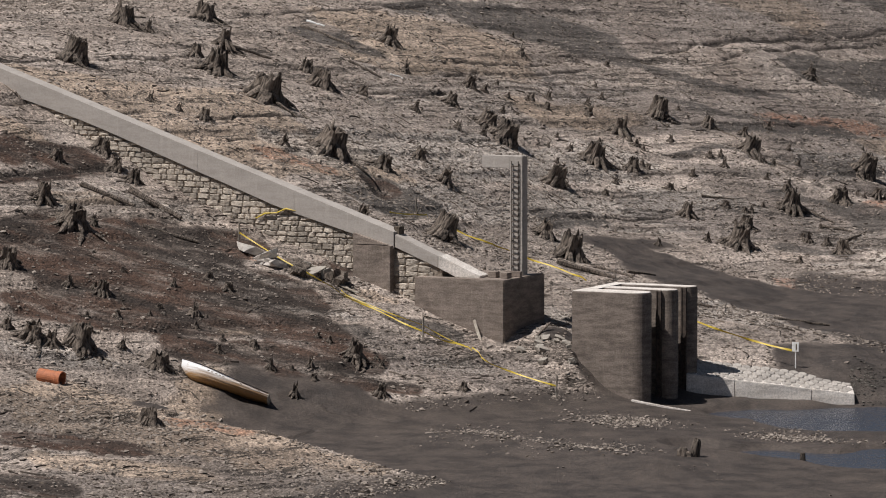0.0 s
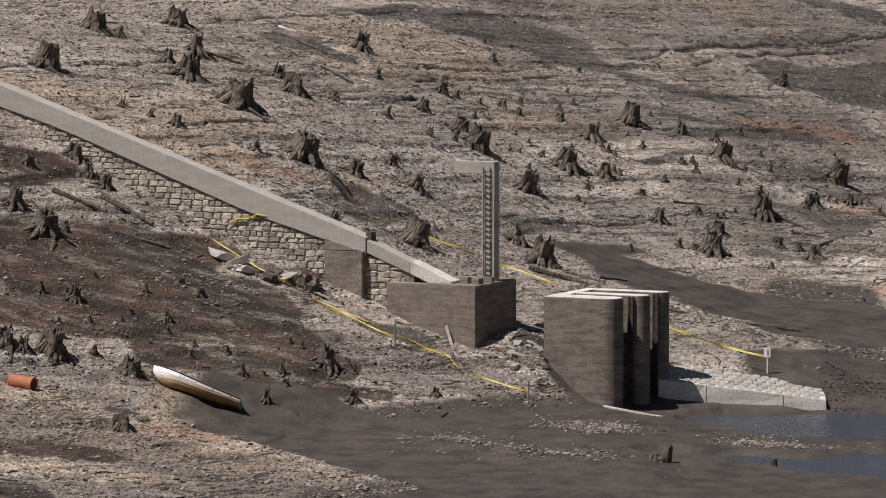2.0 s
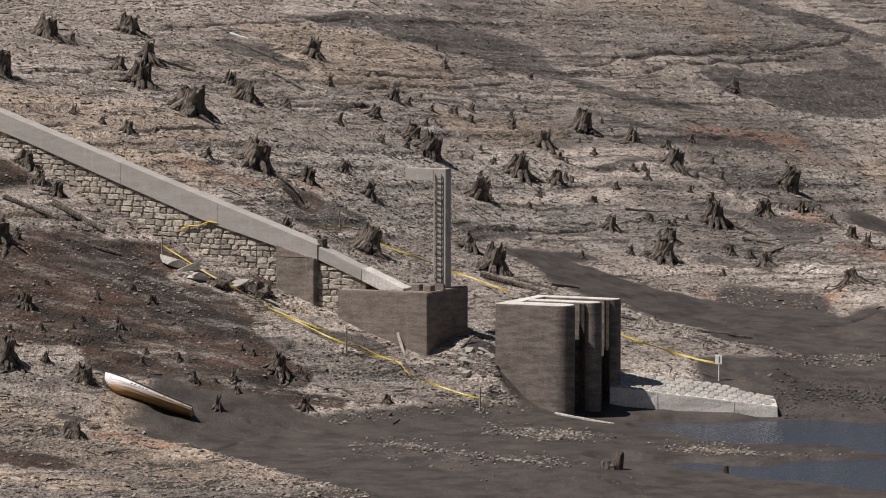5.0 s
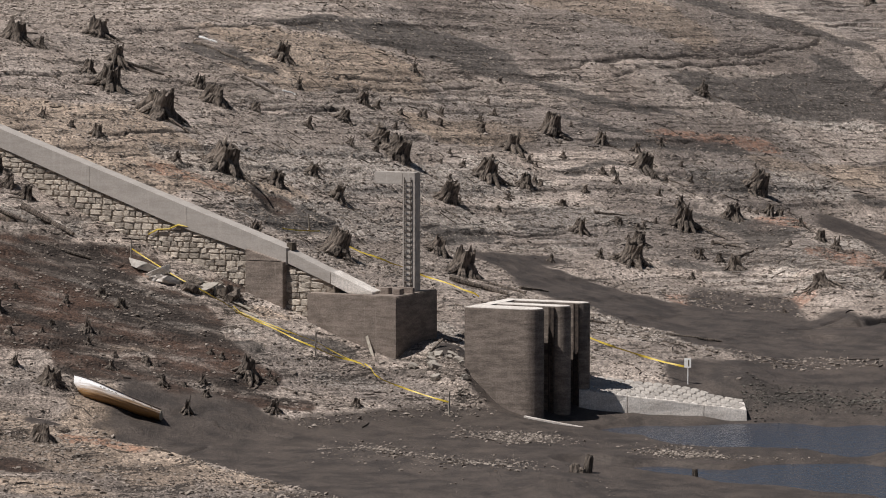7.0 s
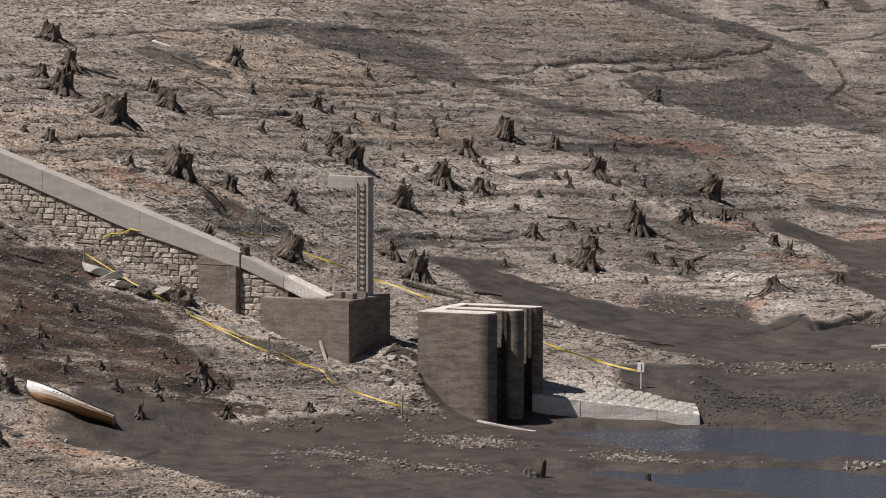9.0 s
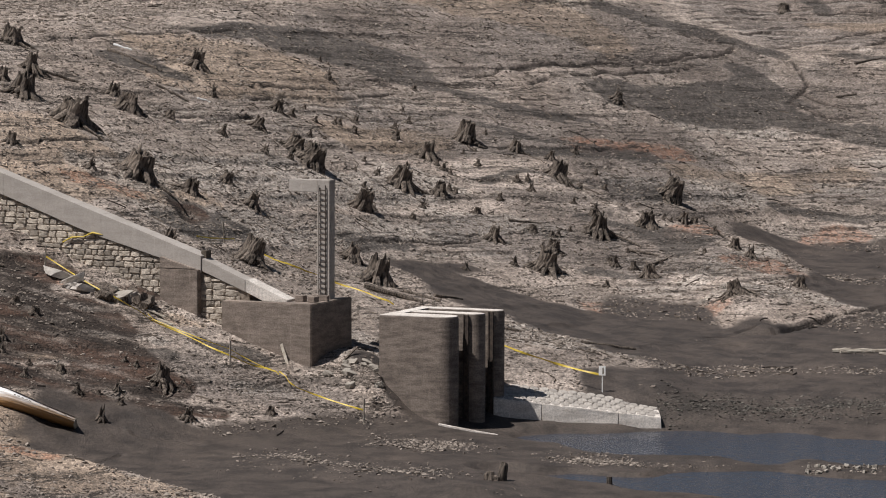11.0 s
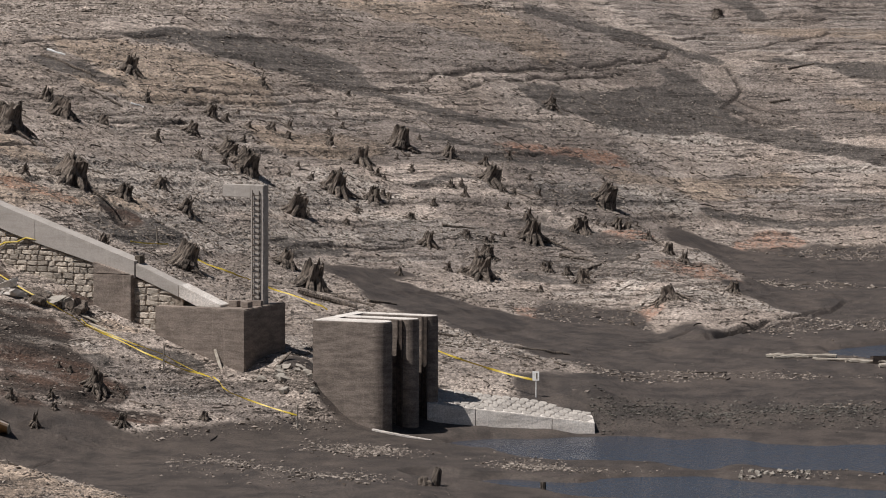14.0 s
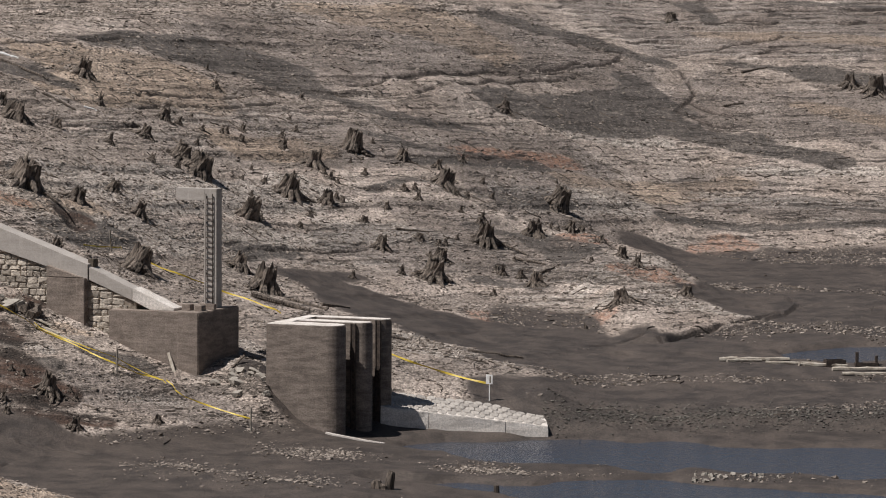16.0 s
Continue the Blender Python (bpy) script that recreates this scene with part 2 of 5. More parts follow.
def make_ground():
    mat, tree, bsdf = nodes_of("lake_bed", 0.9)
    p = coords(tree)
    flat = coords(tree, (1, 0.45, 1))
    big, mid, fine = noise_tex(tree, flat, 0.22, 4), noise_tex(tree, flat, 1.3, 5), noise_tex(tree, p, 7.0, 4, 0.7)
    grit = noise_tex(tree, p, 22.0, 2, 0.7)
    peb = node(tree, "TexVoronoi", Vector=p, Scale=8.0)
    peb2 = node(tree, "TexVoronoi", Vector=p, Scale=3.4)
    col = blend(tree, spread(tree, big, 0.35, 0.65), (0.27, 0.221, 0.186), (0.35, 0.296, 0.256))
    col = blend(tree, calc(tree, "MULTIPLY", spread(tree, mid, 0.48, 0.7), 0.5), col, (0.12, 0.096, 0.079))
    col = blend(tree, calc(tree, "MULTIPLY", attribute(tree, "tan"), 0.5), col, (0.345, 0.255, 0.178))
    col = blend(tree, calc(tree, "MULTIPLY", attribute(tree, "pale"), 0.55), col, (0.37, 0.332, 0.294))
    col = blend(tree, attribute(tree, "damp"), col, blend(tree, 1.0, col, (0.66, 0.66, 0.67), "MULTIPLY"))
    torn = spread(tree, noise_tex(tree, flat, 2.2, 6, 0.72), 0.3, 0.6)
    col = blend(tree, calc(tree, "MULTIPLY", attribute(tree, "rust"), calc(tree, "MULTIPLY", torn, 0.6)), col, (0.3, 0.14, 0.08))
    col = blend(tree, calc(tree, "MULTIPLY", attribute(tree, "grey"), calc(tree, "ADD", calc(tree, "MULTIPLY", torn, 0.3), 0.68)), col, (0.08, 0.069, 0.061))
    patch = calc(tree, "ADD", calc(tree, "MULTIPLY", spread(tree, noise_tex(tree, flat, 3.2, 6, 0.78), 0.34, 0.66), 0.5), 0.74)
    col = blend(tree, 1.0, col, node(tree, "CombineColor", Red=patch, Green=patch, Blue=patch).outputs[0], "MULTIPLY")
    line = calc(tree, "ADD", calc(tree, "MULTIPLY", attribute(tree, "strand"), 0.26), 1.0)
    col = blend(tree, 1.0, col, node(tree, "CombineColor", Red=line, Green=line, Blue=line).outputs[0], "MULTIPLY")
    place = node(tree, "SeparateXYZ", Vector=p)
    level = calc(tree, "ADD", attribute(tree, "level"), calc(tree, "MULTIPLY", mid, 0.22))
    level = calc(tree, "ADD", level, calc(tree, "MULTIPLY", fine, 0.1))
    along = node(tree, "CombineXYZ", X=calc(tree, "MULTIPLY", place.outputs[0], 0.11), Y=calc(tree, "MULTIPLY", place.outputs[1], 0.05), Z=calc(tree, "MULTIPLY", level, 2.3)).outputs[0]
    shore = noise_tex(tree, along, 1.0, 4, 0.62)
    off = calc(tree, "ABSOLUTE", calc(tree, "SUBTRACT", shore, 0.5), 0)
    rill = calc(tree, "MULTIPLY", spread(tree, off, 0.021, 0.008), spread(tree, noise_tex(tree, flat, 0.35, 3), 0.4, 0.52))
    rill = calc(tree, "MULTIPLY", rill, calc(tree, "SUBTRACT", 1.0, attribute(tree, "mud")))
    layer = calc(tree, "ADD", calc(tree, "MULTIPLY", spread(tree, noise_tex(tree, along, 3.0, 4, 0.7), 0.3, 0.7), 0.5), 0.76)
    col = blend(tree, 1.0, col, node(tree, "CombineColor", Red=layer, Green=layer, Blue=layer).outputs[0], "MULTIPLY")
    col = blend(tree, calc(tree, "MULTIPLY", rill, 0.85), col, (0.035, 0.028, 0.023))
    stone = node(tree, "SeparateColor", Color=peb.outputs["Color"]).outputs[0]
    tone = calc(tree, "ADD", calc(tree, "MULTIPLY", stone, 0.6), 0.7)
    dry = calc(tree, "SUBTRACT", 1.0, attribute(tree, "mud"))
    tone = calc(tree, "ADD", calc(tree, "MULTIPLY", calc(tree, "SUBTRACT", tone, 1.0), dry), 1.0)
    run = node(tree, "Mapping", Vector=p, Rotation=(0, 0, 0.45), Scale=(0.22, 0.8, 1)).outputs[0]
    flow = noise_tex(tree, run, 1.0, 7, 0.7)
    dirt = blend(tree, spread(tree, noise_tex(tree, run, 0.45, 5, 0.6), 0.42, 0.62), (0.036, 0.027, 0.022), (0.075, 0.044, 0.031))
    col = blend(tree, calc(tree, "MULTIPLY", attribute(tree, "soil"), calc(tree, "ADD", calc(tree, "MULTIPLY", spread(tree, flow, 0.68, 0.46), 0.5), 0.5)), col, dirt)
    streak = noise_tex(tree, coords(tree, (0.55, 0.5, 1)), 1.1, 7, 0.68)
    # dark soil and the shade of undercut steps and cracks, painted as colour
    col = blend(tree, calc(tree, "MULTIPLY", attribute(tree, "ledge_soil_shade"), 0.9), col, (0.04, 0.031, 0.026))
    mudcol = blend(tree, spread(tree, streak, 0.36, 0.62), (0.04, 0.032, 0.0275), (0.078, 0.062, 0.052))
    mudcol = blend(tree, calc(tree, "MULTIPLY", spread(tree, big, 0.55, 0.68), 0.4), mudcol, (0.115, 0.09, 0.073))
    col = blend(tree, attribute(tree, "mud"), col, mudcol)
    col = blend(tree, 1.0, col, node(tree, "CombineColor", Red=tone, Green=tone, Blue=tone).outputs[0], "MULTIPLY")
    shade = calc(tree, "ADD", calc(tree, "MULTIPLY", spread(tree, fine, 0.3, 0.7), 0.75), 0.62)
    col = blend(tree, 1.0, col, node(tree, "CombineColor", Red=shade, Green=shade, Blue=shade).outputs[0], "MULTIPLY")
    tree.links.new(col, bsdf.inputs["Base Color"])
    rough = calc(tree, "SUBTRACT", 0.95, calc(tree, "MULTIPLY", attribute(tree, "mud"), 0.3))
    tree.links.new(rough, bsdf.inputs["Roughness"])
    lump = calc(tree, "SUBTRACT", 1.0, peb.outputs["Distance"])
    lump = calc(tree, "ADD", lump, calc(tree, "MULTIPLY", calc(tree, "SUBTRACT", 1.0, peb2.outputs["Distance"]), 0.35))
    rel = calc(tree, "ADD", calc(tree, "MULTIPLY", lump, dry), calc(tree, "ADD", calc(tree, "MULTIPLY", fine, 0.9), calc(tree, "MULTIPLY", grit, 0.5)))
    rel = calc(tree, "SUBTRACT", rel, calc(tree, "MULTIPLY", rill, 1.2))
    bumped(tree, bsdf, rel, 0.9, 0.075)
    return mat


def make_concrete(name, light, dark, mottle=1.0):
    """Cast concrete with level board marks, tide stains and pits."""
    mat, tree, bsdf = nodes_of(name, 0.88)
    p = coords(tree, kind="Object")
    wide = coords(tree, (0.7, 0.7, 3.2))
    drip = coords(tree, (4.0, 4.0, 0.3))
    a, b, c = noise_tex(tree, p, 0.9, 6, 0.65), noise_tex(tree, wide, 1.1, 6, 0.7), noise_tex(tree, p, 11, 4, 0.75)
    col = blend(tree, spread(tree, b, 0.35, 0.66), light, dark)
    col = blend(tree, calc(tree, "MULTIPLY", spread(tree, a, 0.5, 0.72), 0.5 * mottle), col, tuple(0.55 * v for v in dark))
    col = blend(tree, calc(tree, "MULTIPLY", spread(tree, noise_tex(tree, drip, 1.1, 4), 0.56, 0.72), 0.35), col, tuple(1.25 * v for v in light))
    tone = calc(tree, "ADD", calc(tree, "MULTIPLY", spread(tree, c, 0.28, 0.72), 0.5 * mottle), 1 - 0.27 * mottle)
    col = blend(tree, 1.0, col, node(tree, "CombineColor", Red=tone, Green=tone, Blue=tone).outputs[0], "MULTIPLY")
    tree.links.new(col, bsdf.inputs["Base Color"])
    bumped(tree, bsdf, calc(tree, "ADD", calc(tree, "MULTIPLY", b, 0.8), c), 0.7, 0.035 * mottle)
    return mat


def make_simple(name, color, other, scale=4.0, rough=0.8, metal=0.0, bump=0.02, stretch=(1, 1, 1), rand=0.0):
    """Two tones by noise with fine relief; rand varies the tone from piece to piece."""
    mat, tree, bsdf = nodes_of(name, rough, metal)
    p = coords(tree, stretch)
    a, b = noise_tex(tree, p, scale, 5), noise_tex(tree, p, scale * 6, 3, 0.7)
    col = blend(tree, spread(tree, a, 0.36, 0.66), color, other)
    tone = calc(tree, "ADD", calc(tree, "MULTIPLY", b, 0.6), 0.7)
    if rand:
        info = tree.nodes.new("ShaderNodeObjectInfo")
        tone = calc(tree, "MULTIPLY", tone, calc(tree, "ADD", calc(tree, "MULTIPLY", info.outputs["Random"], rand), 1 - rand / 2))
    col = blend(tree, 1.0, col, node(tree, "CombineColor", Red=tone, Green=tone, Blue=tone).outputs[0], "MULTIPLY")
    tree.links.new(col, bsdf.inputs["Base Color"])
    if bump:
        bumped(tree, bsdf, calc(tree, "ADD", a, b), 0.7, bump)
    return mat


def make_water():
    mat, tree, bsdf = nodes_of("pool_water", 0.05)
    bsdf.inputs["Base Color"].default_value = (0.04, 0.05, 0.07, 1)
    bsdf.inputs["Specular IOR Level"].default_value = 0.5
    bsdf.inputs["IOR"].default_value = 1.33
    p = coords(tree, (1, 0.5, 1))
    bumped(tree, bsdf, calc(tree, "ADD", noise_tex(tree, p, 1.4, 3), noise_tex(tree, p, 6, 2)), 0.8, 0.12)
    return mat


GROUND = make_ground()
CONCRETE = make_concrete("weathered_concrete", (0.278, 0.228, 0.193), (0.162, 0.131, 0.109))
PIER = make_concrete("stained_concrete", (0.25, 0.206, 0.175), (0.13, 0.106, 0.089))
RAMP = make_concrete("pale_concrete", (0.42, 0.383, 0.35), (0.355, 0.322, 0.29), 0.4)
WEIR = make_concrete("chalky_concrete", (0.7, 0.65, 0.6), (0.56, 0.51, 0.46))
STONE = make_simple("wall_stone", (0.5, 0.44, 0.37), (0.35, 0.3, 0.25), 3.0, 0.9, 0, 0.06, rand=0.8)
MORTAR = make_simple("wall_mortar", (0.14, 0.115, 0.09), (0.08, 0.065, 0.05), 5.0, 0.95, 0, 0.04)
JOINT = make_simple("wall_joint", (0.3, 0.25, 0.205), (0.17, 0.14, 0.11), 5.0, 0.95, 0, 0.04)
COBBLE = make_simple("paving_stone", (0.43, 0.395, 0.36), (0.32, 0.29, 0.26), 4.0, 0.9, 0, 0.04, rand=0.35)
WOOD = make_simple("dead_wood", (0.19, 0.155, 0.127), (0.035, 0.028, 0.023), 3.0, 0.9, 0, 0.06, (5, 5, 0.7), rand=0.4)
PALEWOOD = make_simple("bleached_wood", (0.42, 0.38, 0.32), (0.26, 0.22, 0.18), 3.0, 0.85, 0, 0.03, rand=0.3)
ROCK = make_simple("loose_stone", (0.34, 0.31, 0.27), (0.19, 0.165, 0.14), 1.2, 0.92, 0, 0.03)
STEEL = make_simple("rusted_steel", (0.11, 0.085, 0.07), (0.055, 0.045, 0.04), 6.0, 0.7, 0.4, 0.01)
TAPE = make_simple("yellow_tape", (0.6, 0.45, 0.06), (0.46, 0.33, 0.05), 2.0, 0.45, 0, 0)
WHITE = make_simple("white_paint", (0.74, 0.74, 0.73), (0.6, 0.59, 0.57), 3.0, 0.5, 0, 0.004)
CLAY = make_simple("terracotta", (0.42, 0.15, 0.07), (0.3, 0.11, 0.055), 5.0, 0.7, 0, 0.01)
WATER = make_water()


# ---- building helpers ----
def part(name, bm, material, parent=None, label="", smooth=False):
    """Links a bmesh as one mesh object under its thing."""
    me = bpy.data.meshes.new(name)
    bm.to_mesh(me)
    bm.free()
    if smooth:
        me.polygons.foreach_set("use_smooth", [True] * len(me.polygons))
    me.materials.append(material)
    ob = new(name, me)
    if parent is not None:
        ob.parent = parent
    if label:
        tagged(ob, label)
    return ob


def thing(name, label, category, at=(0, 0, 0), turn=0.0, group="", kind=""):
    ob = new(name)
    ob.empty_display_size = 0.2
    ob.matrix_basis = pose(*at, 0, 0, turn)
    return tagged(ob, label, category, group, kind)


def box(bm, lo, hi, m=Matrix()):
    vs = [bm.verts.new(m @ Vector((x, y, z))) for x in (lo[0], hi[0]) for y in (lo[1], hi[1]) for z in (lo[2], hi[2])]
    for f in ((0, 1, 3, 2), (4, 6, 7, 5), (0, 4, 5, 1), (2, 3, 7, 6), (0, 2, 6, 4), (1, 5, 7, 3)):
        bm.faces.new([vs[i] for i in f])
    return vs


def worn(bm, width=0.03, rough=0.0, cuts=0):
    """Chamfers the edges and, with cuts, makes the faces slightly uneven."""
    bmesh.ops.recalc_face_normals(bm, faces=bm.faces)
    bmesh.ops.bevel(bm, geom=[e for e in bm.edges if len(e.link_faces) == 2 and e.calc_face_angle(0) > 0.5], offset=width, segments=2, affect="EDGES")
    if cuts:
        bmesh.ops.subdivide_edges(bm, edges=[e for e in bm.edges if e.calc_length() > 0.4], cuts=cuts, use_grid_fill=True)
    if rough:
        for v in bm.verts:
            v.co += rough * Vector((noise.noise(v.co * 1.7), noise.noise(v.co * 1.7 + Vector((9, 0, 0))), noise.noise(v.co * 1.7 + Vector((0, 9, 0)))))
    return bm


def prism(outline, z0, z1):
    """An upright block over a plan outline."""
    bm = bmesh.new()
    low, top = [bm.verts.new((x, y, z0)) for x, y in outline], [bm.verts.new((x, y, z1)) for x, y in outline]
    n = len(outline)
    for i in range(n):
        bm.faces.new((low[i], low[(i + 1) % n], top[(i + 1) % n], top[i]))
    bm.faces.new(top), bm.faces.new(low[::-1])
    bmesh.ops.recalc_face_normals(bm, faces=bm.faces)
    return bm


def tube(bm, points, radii, n=6):
    """A tapering tube along points."""
    rings = []
    for i, p in enumerate(points):
        d = (Vector(points[min(i + 1, len(points) - 1)]) - Vector(points[max(i - 1, 0)])).normalized()
        a = d.orthogonal().normalized()
        b = d.cross(a)
        rings.append([bm.verts.new(Vector(p) + radii[i] * (math.cos(t) * a + math.sin(t) * b)) for t in (2 * math.pi * k / n for k in range(n))])
    for r, s in zip(rings, rings[1:]):
        for k in range(n):
            bm.faces.new((r[k], r[(k + 1) % n], s[(k + 1) % n], s[k]))
    bm.faces.new(rings[0][::-1]), bm.faces.new(rings[-1])
    return bm


def ground_z(x, y):
    return float(height(x, y))


# ---- ground ----
SOIL = [
    (-23.8, 299.3, -14.1, 306, 3.05), (-20.1, 299.2, -9.3, 303.1, 3.2), (-21.6, 293.5, -6.8, 299.9, 1.85), (-13.5, 293.3, -4.3, 297.4, 1.55),
    (-9, 292.9, -1.9, 295.3, 1), (-24.5, 309.3, -20.1, 313.3, 1.55), (-17.9, 303, -10.8, 309.1, 2.05), (-8.2, 307.6, -5.8, 308.6, 0.8),
    (-21.1, 304.3, -19.7, 304.8, 0.8), (-4.5, 330.3, -3.2, 331.2, 0.85), (-19.1, 259.1, -14.6, 260, 1.55), (-20, 251.2, -18, 251.3, 2.1),
    (-5.2, 277.4, -0.7, 269.5, 5.05), (1.3, 278.9, 6.8, 273.1, 1), (5.7, 274.2, 11.4, 268.8, 0.85), (-24.3, 305.8, -18.8, 313, 0.5),
    (22.9, 305.9, 41.3, 305.4, 1.5),
]
MUD = [
    (-14.1, 270.4, -4.8, 290.2, 1), (-6.6, 288.4, 6.2, 284.6, 6.25), (7, 304.4, 8.5, 302.3, 1.9), (9.5, 345.5, 13.6, 350.9, 1.2),
    (12.5, 345.9, 16.7, 344.4, 3.1), (15.8, 340.6, 22.7, 339.9, 6.15), (20.7, 335.8, 29.1, 334.2, 6.75), (27.2, 326.9, 41.9, 327.2, 7.35),
    (22.5, 308.9, 40.2, 313.7, 5.1), (37.2, 390.7, 42.8, 384, 3.8), (40.9, 380.8, 51.1, 378.9, 9), (42.9, 358.2, 47.9, 355, 9),
    (34.4, 335.9, 40.6, 339, 4.8),
]
GREY = [
    (38, 432.5, 41.9, 427.4, 1.3), (40.5, 426.6, 42.8, 423.3, 1.25), (45, 455.2, 46.3, 450, 1.15), (53.4, 455.1, 61, 454.1, 0.75),
    (52.7, 437.8, 58.6, 435.6, 1.8), (47.1, 439.6, 52.3, 438.1, 0.7), (1, 388.1, 5.8, 395.5, 2.45), (3.8, 390.7, 10.3, 397.9, 2.65),
    (7, 393, 12.2, 395.2, 2.05), (11.8, 394.8, 15.8, 394.4, 1.1), (15.4, 393.6, 21.9, 396.5, 0.9), (18.1, 393.5, 24.5, 399.7, 0.6),
    (-3.2, 382.7, 0.6, 390, 1.55), (26.4, 409.7, 39.4, 429.1, 2), (29.9, 412, 40.4, 424.9, 2), (41.1, 423, 46.6, 422.1, 2.1),
    (44.8, 421.9, 52.2, 418.3, 1.6),
]
GREY += [
    (15.5, 386.7, 20.4, 388.9, 0.6), (20.4, 388.9, 26.3, 395.6, 0.45), (28, 435.1, 35.9, 439.3, 1.5), (35.4, 439.5, 41.6, 438.7, 1.05),
    (38.2, 401.2, 54.7, 405.5, 1), (48.1, 408.8, 55, 407.9, 0.6), (22.1, 358.1, 25.7, 358.2, 1.1), (26.8, 368.6, 28.4, 365.1, 2),
    (21.9, 368.7, 25.7, 368.9, 0.7), (15.7, 372.7, 24, 383.5, 0.45), (6.2, 346.2, 9.9, 352.2, 1.15), (-4.8, 331.1, -3.1, 332.1, 0.7),
    (18.9, 384.4, 28.9, 398.8, 0.75), (23.9, 383.7, 30.1, 392.6, 0.85), (-8.1, 365.1, -5.7, 365.8, 2.25), (-4.7, 324.1, -0.8, 332.2, 1.55),
    (-2.6, 304, 0.2, 303.8, 1), (-9.3, 300.2, -4.4, 301, 0.7),
]
TAN = [
    (-4.7, 372.3, 2.6, 382.4, 3.8), (-5.3, 363.8, 4.5, 380.4, 2.3), (-11.9, 321.9, -4.2, 335, 2.95), (-20.7, 322.9, -11.3, 334.5, 3.35),
    (-14.2, 322.2, -8.8, 328.5, 2.4), (-24.2, 322.2, -19.3, 327.6, 2.1), (-13.2, 267.4, -7.6, 283.1, 9), (-9.8, 264.1, -3.9, 264.2, 1.65),
    (-17.3, 256.1, -11.9, 257.1, 1.95), (-19.9, 270, -16.6, 270.8, 1.2),
]
TAN += [
    (-24.8, 312.5, -22.9, 312.9, 1), (-1.6, 377.2, 3.8, 383.7, 3.05), (45.6, 447.1, 59.9, 445.5, 1.35), (51.4, 430, 57.5, 427.3, 1.25),
    (15.1, 420.1, 24.8, 425.3, 4.85), (5.9, 370.6, 12.2, 379.4, 1.75), (30.6, 398.3, 44.3, 412.6, 1.65), (-11.6, 296.8, -9.2, 298.4, 0.4),
    (-4.5, 306.2, -2.9, 306.4, 0.6), (-21.8, 306, -18.6, 309.1, 0.55),
]
RUST = [
    (29, 368.1, 42.8, 398.4, 1.9), (23.2, 347.3, 27.1, 347.4, 3.25), (22.9, 391.6, 31, 403.4, 1.2), (32.4, 359.2, 34.2, 359.6, 2.1),
    (-18.2, 296.8, -14.6, 298.2, 0.95), (-6.6, 291.8, -4.8, 289.2, 0.6), (-10.3, 324.6, -7.4, 327, 1.15), (-0.7, 286.8, 3.3, 280.6, 2.65),
    (-7.7, 288.7, -6.5, 286.4, 1.05), (-11.7, 307.7, -10.7, 307.6, 0.9), (-12.4, 267.9, -9.6, 267.2, 1.05),
]
DAMP = [
    (-8, 298.1, 3.5, 300.6, 2.15), (20.4, 369, 28.7, 361, 4.35), (41.4, 450.6, 60.2, 447.6, 8.95), (47.4, 429.7, 57.6, 428, 7.65),
    (16, 361, 28, 364.7, 4.9), (24.9, 385.8, 32.6, 392.7, 4.35), (41.9, 409.8, 54.9, 407.3, 3.65), (12.1, 379.9, 32.1, 404.8, 4.4),
    (8.8, 402.6, 34.4, 433.8, 6.75), (-21.1, 264.3, -7.5, 260.8, 4.55), (-20, 250.2, -2.2, 259.3, 2.15), (-22.8, 286.5, -14.3, 290, 1.1),
]
PALE = [
    (-8.7, 330.1, 11.9, 368.6, 2.55), (-4.3, 324.8, 9.3, 354.6, 1.95), (1.9, 279.7, 7.4, 274.6, 0.35), (6.9, 274.8, 12.5, 269.7, 0.35),
    (-15.1, 302.3, -9.4, 304.6, 1.15), (-10.5, 301.7, -5, 302.8, 0.85), (5.5, 349.8, 17.2, 364.6, 1.35), (-0.7, 299.6, 2.3, 300.7, 0.55),
    (4.6, 308.7, 7, 305.7, 3.1), (-22.9, 287.1, -17.2, 289.4, 0.8), (15, 323.4, 20.6, 328.2, 5.65),
]
PALE += [
    (19.7, 324.4, 26.5, 322.6, 3.25), (11.6, 362.4, 19.1, 364.6, 1.55), (25.8, 386.8, 35.7, 401.2, 1.45), (31.5, 410.8, 39.9, 419.7, 0.9),
    (28.8, 356.3, 40.2, 374.2, 1.35), (29.8, 349.8, 39.1, 350.4, 1.95), (42.3, 409.4, 55.2, 409.7, 1.1), (7.6, 292.1, 11.7, 291.5, 1.55),
    (-18.3, 310.1, -14.3, 310.5, 0.6), (-8.8, 330.3, -6.2, 332, 1.5), (45.5, 415.8, 55.7, 416.3, 0.95),
]


